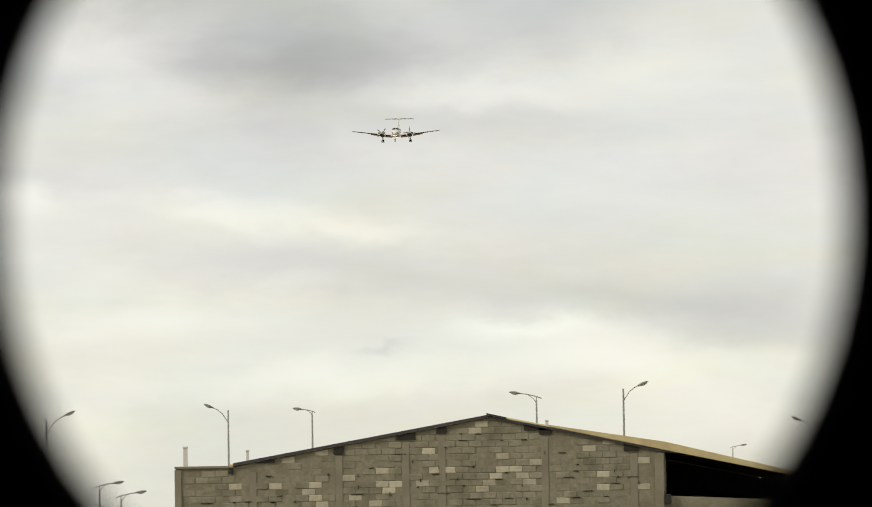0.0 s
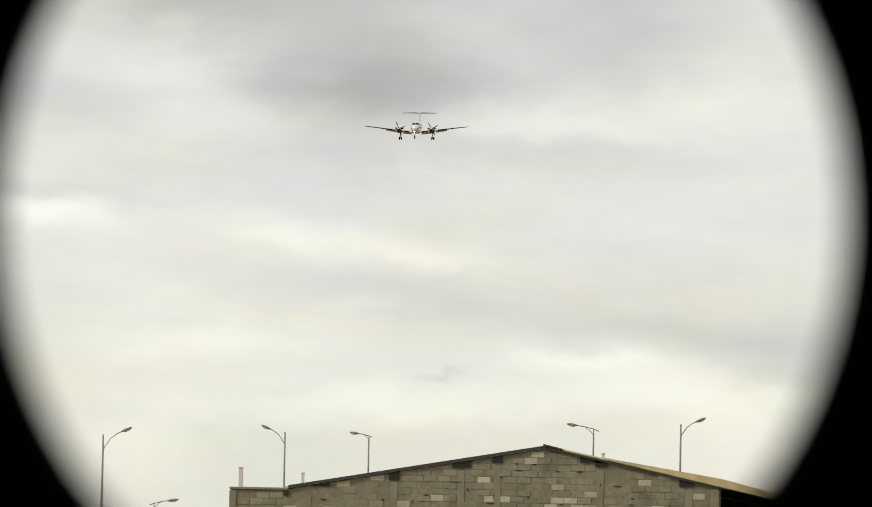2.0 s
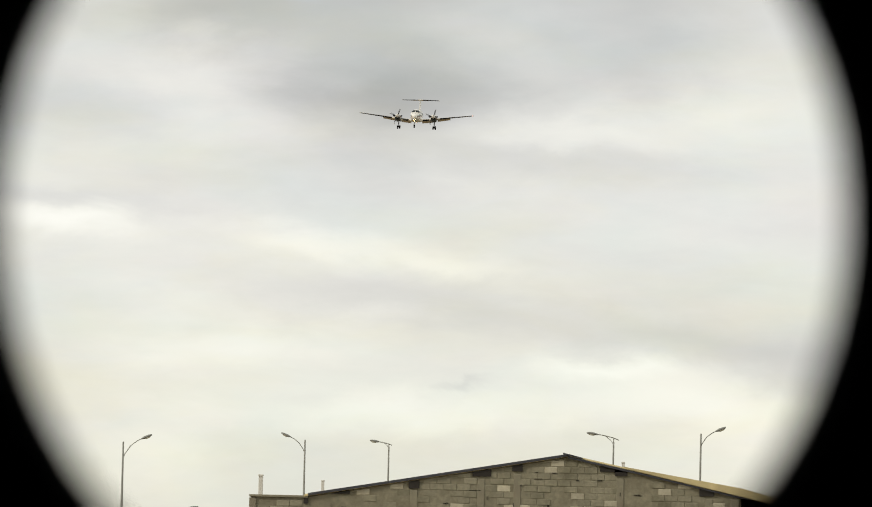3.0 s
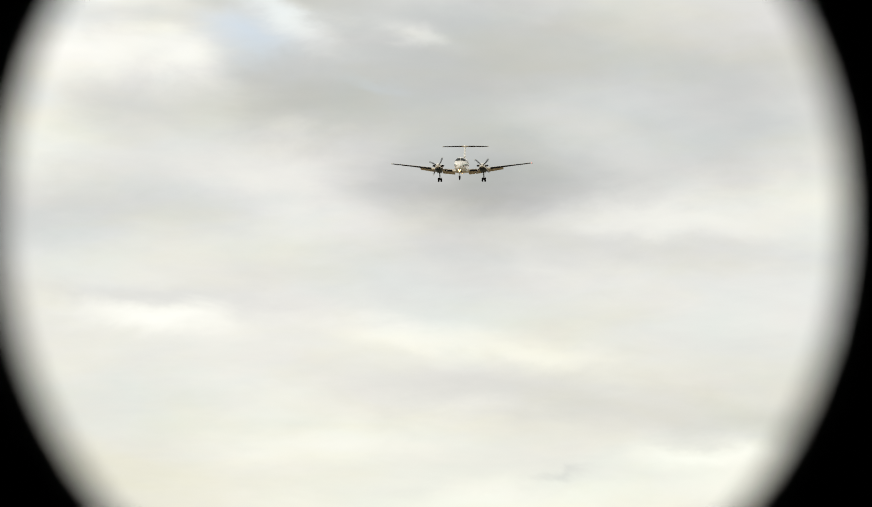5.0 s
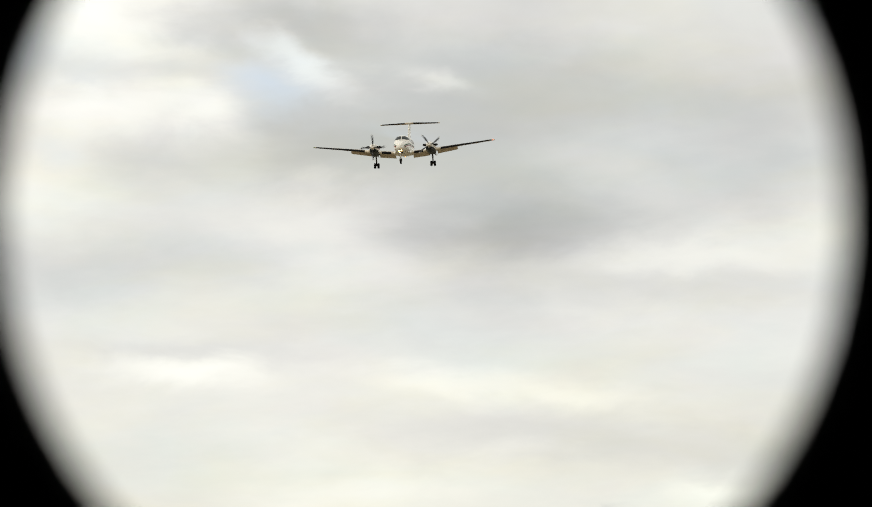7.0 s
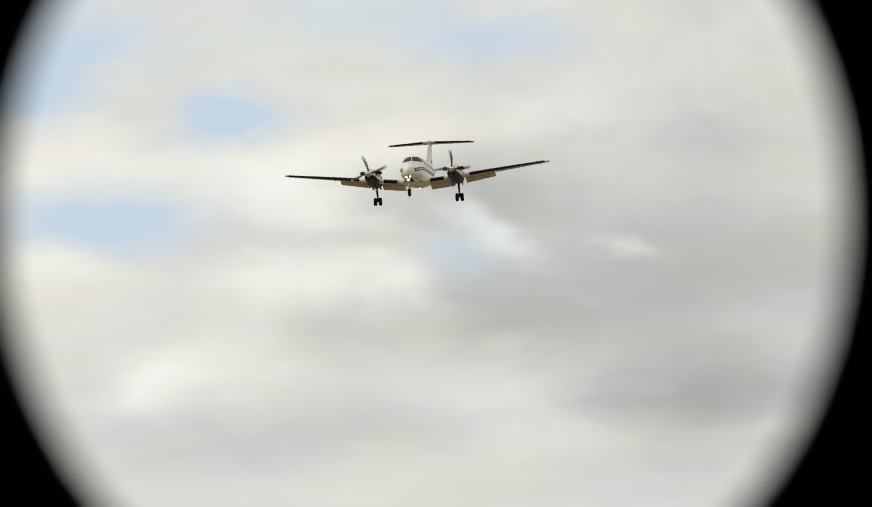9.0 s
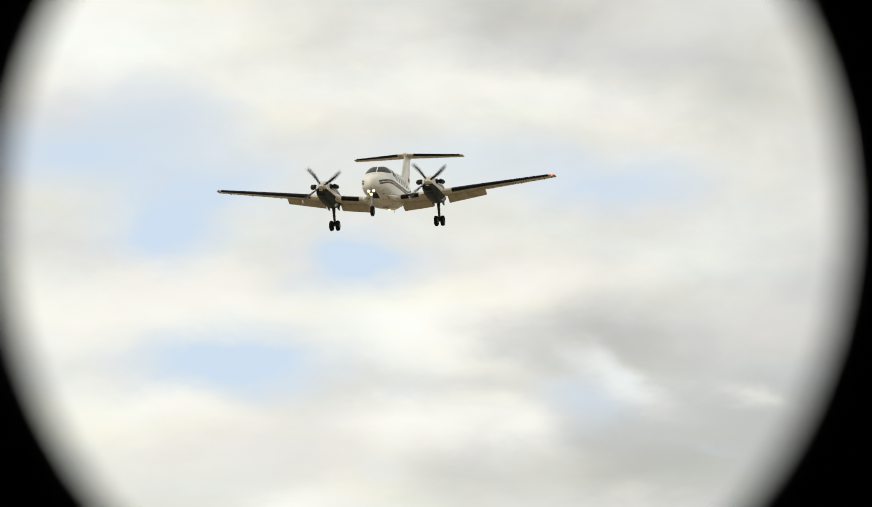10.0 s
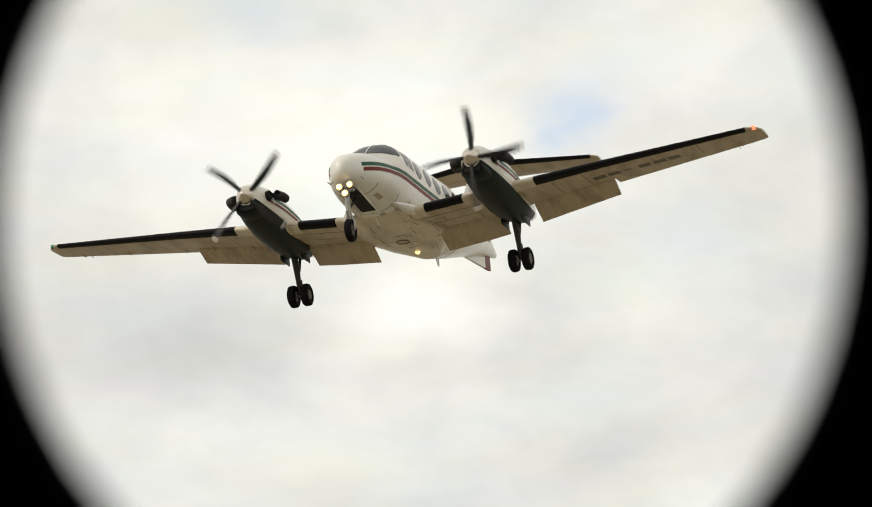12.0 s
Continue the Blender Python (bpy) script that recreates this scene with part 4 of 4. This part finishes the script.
def street_lamp(x, y, top, face, style, size, label):
    lamp = thing("street_lamp", label, "street lamp", Matrix.Translation((x, y, 0)), "street lamps along the road")
    part("base_plate", box(-0.2, 0.2, -0.2, 0.2, 0.0, 0.03, 0.008), GALV, lamp)
    part("pole", tube([(0, 0, 0.02), (0, 0, 1.2), (0, 0, top * 0.6), (0, 0, top)], [0.085, 0.08, 0.065, 0.045], 12), GALV, lamp, "tapered grey steel pole")
    f, k = face, size
    at = lambda px, pz: (px * f * k, 0, top + pz * k)
    if style == "bent":
        part("arm", tube([at(0, -0.72), at(0.08, -0.54), at(0.32, -0.18), at(0.6, 0.04), at(0.85, 0.16)], 0.026, 8), GALV, lamp, "curved bracket arm")
        h, rise = Vector(at(0.8, 0.14)), 0.42
    else:
        part("arm", tube([at(-0.22, 0.08), at(0, 0.17), at(0.42, 0.27), at(0.75, 0.31)], 0.028, 8), GALV, lamp, "straight bracket arm")
        part("stay", tube([at(0, -0.10), at(0.13, 0.08), at(0.34, 0.24)], 0.018, 8), GALV, lamp)
        part("neck", tube([at(0, -0.02), at(0, 0.18)], 0.03, 8), GALV, lamp)
        h, rise = Vector(at(0.66, 0.30)), 0.14
    u = Vector((f, 0, rise)).normalized()
    n = Vector((-u.z * f, 0, u.x * f))
    w = Vector((0, 1, 0))
    head = part("lantern", loft([circle(h + u * (s * min(k, 1.05)), w, n, a * min(k, 0.9), b * min(k, 0.9), 14) for s, a, b in ((-0.03, 0.04, 0.03), (0.06, 0.09, 0.06), (0.22, 0.14, 0.095), (0.45, 0.13, 0.085), (0.58, 0.08, 0.05), (0.62, 0.03, 0.03))]), LANTERN, lamp, "grey lantern housing")
    part("bowl", loft([circle(h + u * s - n * 0.055, w, n, a, b, 14) for s, a, b in ((0.16, 0.05, 0.03), (0.26, 0.10, 0.065), (0.42, 0.09, 0.06), (0.52, 0.04, 0.03))]), LENS, head, "frosted lantern bowl")
    return lamp


LAMPS = [(-4.362, 1.388, 9.0, -1, "bent", 1.15, "tall grey street lamp with a curved arm"), (-3.282, 1.327, 8.7, -1, "straight", 0.95, "grey street lamp with a straight arm"),
         (-0.391, 1.450, 8.7, -1, "straight", 1.4, "grey street lamp with a straight arm"), (0.729, 1.583, 9.0, 1, "bent", 1, "tall grey street lamp with a curved arm"),
         (3.199, 1.10, 7.6, -1, "bent", 1.2, "tall grey street lamp with a curved arm"), (-6.695, 1.308, 8.0, 1, "bent", 1.3, "tall grey street lamp with a curved arm"),
         (-6.024, 0.395, 4.0, 1, "straight", 1.2, "short street lamp with a straight arm beside the road"), (-5.748, 0.262, 3.4, 1, "straight", 1.3, "short street lamp with a straight arm beside the road"),
         (2.12, 0.785, 8.4, 1, "straight", 1.2, "far grey street lamp with a straight arm")]
for az, el, top, face, style, size, label in LAMPS:
    d = (top - EYE[2]) / math.tan(radians(el))
    p = place(az, 0, d)
    street_lamp(p.x, p.y, top, face, style, size, label)


# ---- far posts behind the building, haze put into their pale colour ----
def far_post(az, top, d, width):
    p = place(az, 0, d)
    post = thing("far_post", "distant post rising behind the block building, paled for haze", "post", Matrix.Translation((p.x, p.y, 0)), "posts behind the building")
    w = width / 2
    part("shaft", box(-w, w, -w, w, 0, top - 0.12, 0.02), HAZE_POST, post, smooth=False)
    part("cap", box(-w * 1.25, w * 1.25, -w * 1.25, w * 1.25, top - 0.12, top, 0.03), HAZE_POST, post, smooth=False)


for az, el, d, width in ((-4.918, 0.93, 300.0, 0.28), (-4.12, 0.875, 310.0, 0.20), (-0.262, 1.20, 300.0, 0.20)):
    far_post(az, EYE[2] + d * math.tan(radians(el)), d, width)


# ---- block building under a shallow gable roof ----
# drawn in units of 1.28 m, its origin below the ground by the footing
BUILDING_UNIT = 1.28
BX, BY = 131.84 * math.tan(radians(-0.974)), 131.84
RIDGE = 4.46
LEFT_END, RIGHT_END, ROOF_END = -7.34, 3.92, 7.06


def roof_line(x):
    if x < -6.0:
        return 3.40 - (x + 6.0) * -0.02
    return RIDGE + 0.173 * x if x < 0 else RIDGE - 0.206 * x


def prism(outline, y0, y1):
    """an outline in x and z, drawn out in depth"""
    return loft([[Vector((x, y, z)) for x, z in outline] for y in (y0, y1)])


def build_house():
    rng = random.Random(5)
    house = thing("block_building", "unfinished grey concrete-block building under a shallow gable roof", "building", Matrix.Translation((BX, BY, EYE[2] * (1 - BUILDING_UNIT))) @ Matrix.Diagonal((BUILDING_UNIT, BUILDING_UNIT, BUILDING_UNIT, 1)))
    tops = [(x, roof_line(x) - 0.03) for x in (LEFT_END, -6.0, -4, -2, 0.0, 2, RIGHT_END)]
    tops[0] = (LEFT_END, 3.36)
    tops[1] = (-6.0, 3.385)
    wall = part("gable_wall", prism([(LEFT_END, 0), (RIGHT_END, 0)] + tops[::-1], 0.03, 0.22), MORTAR, house, "gable wall of weathered grey blocks with smeared mortar", smooth=False)
    # concrete posts within the wall
    posts = (-5.55, -3.55, -2.0, -1.16, 1.22, 3.28)
    for x in posts:
        w = 0.085
        part("post", box(x - w, x + w, 0.006 + 0.006 * rng.random(), 0.06, 0, roof_line(x) - 0.24, 0.012), CONCRETE, wall, "cast concrete post", smooth=False)
    part("corner_post", box(RIGHT_END - 0.16, RIGHT_END + 0.05, -0.05, 0.25, 0, roof_line(RIGHT_END) - 0.10, 0.015), CONCRETE, wall, "cast concrete corner post", smooth=False)
    part("corner_post", box(LEFT_END - 0.03, LEFT_END + 0.13, -0.012, 0.24, 0, 3.34, 0.012), CONCRETE, wall, smooth=False)
    # parapet capping of the low end
    part("coping", box(LEFT_END - 0.03, -6.0, -0.04, 0.26, 3.36, 3.415, 0.012), CONCRETE, wall, smooth=False)
    # below the roof, solid dark blocks stand for beam ends and open sockets' shade
    for x, w, h in ((-3.55, 0.17, 0.20), (-1.98, 0.30, 0.13), (-1.16, 0.17, 0.16), (1.24, 0.20, 0.15), (3.22, 0.24, 0.16), (-5.25, 0.30, 0.02), (1.0, 0.35, 0.07), (-6.05, 0.07, 0.13)):
        w, h = w * 0.72, h * 0.8
        z = min(roof_line(x - w), roof_line(x + w)) if x > -5.9 else 3.36
        part("beam_socket", prism([(x - w, z - h - 0.03), (x + w, z - h - 0.03), (x + w, roof_line(x + w) - 0.04), (x - w, roof_line(x - w) - 0.04)], -0.018, 0.05), TIMBER_SHADE, wall, "dark block for a beam end and its socket's shade", smooth=False)
    # roof
    for nm, x0, x1 in (("left", -6.1, 0.05), ("right", -0.05, ROOF_END)):
        lo, hi = [], []
        for x in steps(x0, x1, 6):
            z = (RIDGE + 0.173 * x if nm == "left" else RIDGE - 0.206 * x)
            hi.append((x, z + 0.015))
            lo.append((x, z - 0.02))
        roof = part("roof_slope", prism(lo + hi[::-1], -0.05, 14.0), ROOF, house, "yellowed corrugated roof sheeting", smooth=False)
        for y in steps(0.2, 13.6, 40):
            zr = lambda x: (RIDGE + 0.173 * x if nm == "left" else RIDGE - 0.206 * x)
            part("rib", loft([[Vector((x, y - 0.03, zr(x) + 0.014)), Vector((x, y, zr(x) + 0.045)), Vector((x, y + 0.03, zr(x) + 0.014))] for x in (x0, x1)]), ROOF, roof, smooth=False)
    part("barge_board", prism([(x, RIDGE + 0.173 * x - 0.012) for x in (-6.0, -3.0, 0.0)] + [(x, RIDGE + 0.173 * x + 0.05) for x in (0.0, -3.0, -6.0)], -0.075, -0.052), ROOF_DARK, house, "thin dark roof edging", smooth=False)
    part("barge_board", prism([(0.0, RIDGE - 0.05), (1.6, RIDGE - 0.206 * 1.6 - 0.05), (3.9, RIDGE - 0.206 * 3.9 - 0.07), (4.3, RIDGE - 0.206 * 4.3 - 0.04), (1.6, RIDGE - 0.206 * 1.6 - 0.0), (0.0, RIDGE)], -0.075, -0.052), ROOF_DARK, house, "thin dark roof edging", smooth=False)
    part("fascia", prism([(1.3, RIDGE - 0.206 * 1.3 + 0.02), (4.0, RIDGE - 0.206 * 4.0 - 0.02), (ROOF_END, RIDGE - 0.206 * ROOF_END - 0.05), (ROOF_END, RIDGE - 0.206 * ROOF_END + 0.045), (4.0, RIDGE - 0.206 * 4.0 + 0.17), (1.3, RIDGE - 0.206 * 1.3 + 0.05)], -0.11, -0.077), ROOF, house, "pale yellow roof-edge board", smooth=False)
    part("ridge_cap", prism([(-0.10, RIDGE - 0.0), (0.0, RIDGE + 0.02), (0.34, RIDGE - 0.06), (0.34, RIDGE - 0.03), (0.02, RIDGE + 0.045), (-0.12, RIDGE + 0.075)], -0.13, 14.0), ROOF_DARK, house, "dark bent ridge capping", smooth=False)
    # open shed bay beside the wall
    part("bay_wall", prism([(RIGHT_END + 0.06, 0), (ROOF_END - 0.3, 0), (ROOF_END - 0.3, 2.42), (RIGHT_END + 0.06, 2.56)], 0.05, 0.25), MORTAR, house, "low block wall of the open bay", smooth=False)
    part("bay_beam", box(RIGHT_END + 0.06, RIGHT_END + 0.2, -0.10, 0.24, 2.38, 2.60, 0.01), TIMBER_SHADE, house, smooth=False)
    part("side_wall", box(ROOF_END - 0.3, ROOF_END - 0.1, 0.05, 13.8, 0, 3.02), MORTAR, house, smooth=False)
    part("side_wall", box(LEFT_END, LEFT_END + 0.2, 0.26, 13.8, 0, 3.30), MORTAR, house, smooth=False)
    part("back_wall", prism([(LEFT_END + 0.21, 0), (ROOF_END - 0.31, 0), (ROOF_END - 0.31, RIDGE - 0.206 * (ROOF_END - 0.31) - 0.025), (0, RIDGE - 0.03), (-6.0, 3.3), (LEFT_END + 0.21, 3.3)], 13.5, 13.7), MORTAR, house, smooth=False)
    part("bay_partition", prism([(RIGHT_END - 0.1, 0), (RIGHT_END + 0.1, 0), (RIGHT_END + 0.1, 3.55), (RIGHT_END - 0.1, 3.6)], 0.26, 13.4), MORTAR, house, smooth=False)
    # chipped joints
    for k in range(90):
        x, z = rng.uniform(-6.8, 3.5), 0.01 + 0.15 * rng.randint(15, 28) + rng.uniform(-0.015, 0.015)
        if z > roof_line(x) - 0.2:
            continue
        w, h = rng.choice(((0.022, 0.024), (0.07, 0.011), (0.04, 0.013), (0.009, 0.045), (0.15, 0.008), (0.10, 0.009)))
        part("chip", prism([(x - w, z - h * rng.uniform(0.3, 1)), (x + w, z - h), (x + w * rng.uniform(0.5, 1), z + h), (x - w * rng.uniform(0.4, 1), z + h * rng.uniform(0.2, 1))], 0.0, 0.045), HOLE, wall, smooth=False)
    # the blocks: full ones share one mesh
    def block_mesh(w, zt0, zt1, h=None):
        m = bmesh.new()
        y, b = 0.0, 0.012
        pts_back = [(-w, 0), (w, 0), (w, zt1), (-w, zt0)]
        pts_front = [(-w + b, b), (w - b, b), (w - b, zt1 - b), (-w + b, zt0 - b)]
        rows = [[m.verts.new((x, yy, z)) for x, z in pts] for yy, pts in ((0.05, pts_back), (0.008, pts_back), (0.0, pts_front))]
        for a, c in zip(rows, rows[1:]):
            for i in range(4):
                m.faces.new((a[i], a[(i + 1) % 4], c[(i + 1) % 4], c[i]))
        m.faces.new(rows[-1])
        bmesh.ops.recalc_face_normals(m, faces=m.faces[:])
        return m
    shared = {}
    for nm, material in (("grey", BLOCK), ("pale", PALE_BLOCK)):
        m = block_mesh(0.150, 0.141, 0.141)
        me = bpy.data.meshes.new(nm + "_block")
        m.to_mesh(me)
        m.free()
        me.materials.append(material)
        shared[nm] = me
    rest_v, rest_f = [], []
    for course in range(30):
        z = 0.01 + course * 0.15
        x = LEFT_END + 0.14 + (0.155 if course % 2 else 0.0)
        while x + 0.31 < RIGHT_END - 0.17:
            xc = x + 0.152
            x += 0.31
            if any(abs(xc - p) < 0.14 for p in posts):
                continue
            lim0, lim1 = roof_line(xc - 0.15) - 0.05, roof_line(xc + 0.15) - 0.05
            if min(lim0, lim1) < z + 0.05 or xc < -6 and z + 0.145 > 3.35:
                continue
            if z > 2.2 and rng.random() < (0.55 if xc < -3.6 else 0.42 if xc > 1.4 else 0.12):
                continue
            depth = 0.008 + 0.017 * rng.random()
            if z < 2.30:
                n = len(rest_v)
                for yy in (0.05, depth):
                    rest_v += [(xc - 0.150, yy, z), (xc + 0.150, yy, z), (xc + 0.150, yy, z + 0.141), (xc - 0.150, yy, z + 0.141)]
                rest_f += [(n + 4, n + 5, n + 6, n + 7), (n, n + 1, n + 5, n + 4), (n + 1, n + 2, n + 6, n + 5), (n + 2, n + 3, n + 7, n + 6), (n + 3, n, n + 4, n + 7)]
                continue
            pale = noise.noise((xc * 0.8, z * 2.2, 2.0)) > 0.02 and rng.random() < 0.38
            if xc < -4.4:
                pale = pale and rng.random() < 0.35
            if min(lim0, lim1) < z + 0.145:
                m = block_mesh(0.150, min(0.141, lim0 - z), min(0.141, lim1 - z))
                ob = part("block", m, PALE_BLOCK if pale else BLOCK, wall, smooth=False)
            else:
                ob = new("block", shared["pale" if pale else "grey"])
                ob.parent = wall
            ob.matrix_basis = pose(xc + rng.uniform(-0.006, 0.006), depth, z + rng.uniform(-0.005, 0.005), 0, rng.uniform(-0.8, 0.8), rng.uniform(-0.5, 0.5))
    me = bpy.data.meshes.new("lower_blocks")
    me.from_pydata(rest_v, [], rest_f)
    me.materials.append(BLOCK)
    lower = new("lower_blocks", me)
    lower.parent = wall
    tagged(lower, "lower courses of grey concrete blocks", kind="stuff")
    return house


build_house()


# ---- what moves ----
def spinning(rows):
    """a propeller that turns about 68 degrees each thirtieth of a second and passes through the given phases"""
    made, angle = [(0.0, rows[0][1])], float(rows[0][1])
    for (t0, a0), (t1, a1) in zip(rows, rows[1:]):
        n = round((t1 - t0) * FPS)
        step = (a1 - a0 + 90 * round((68 * n - (a1 - a0)) / 90)) / n
        for k in range(1, n + 1):
            angle += step
            made.append((t0 + k / FPS, angle))
    return made


def motions():
    walk(eyepiece, [(t, pose(*EYE, rx, ry, rz)) for t, rx, ry, rz in CAMERA_TURNS])
    walk(aircraft, [(t, pose(*row)) for t, *row in AIRCRAFT_ROWS])
    for sign, rows in ((1, PROP_PORT), (-1, PROP_STARBOARD)):
        hub = propellers[sign].matrix_basis.translation.copy()
        walk(propellers[sign], [(t, Matrix.Translation(hub) @ Matrix.Rotation(radians(-a), 4, "Y")) for t, a in spinning(rows)])


motions()
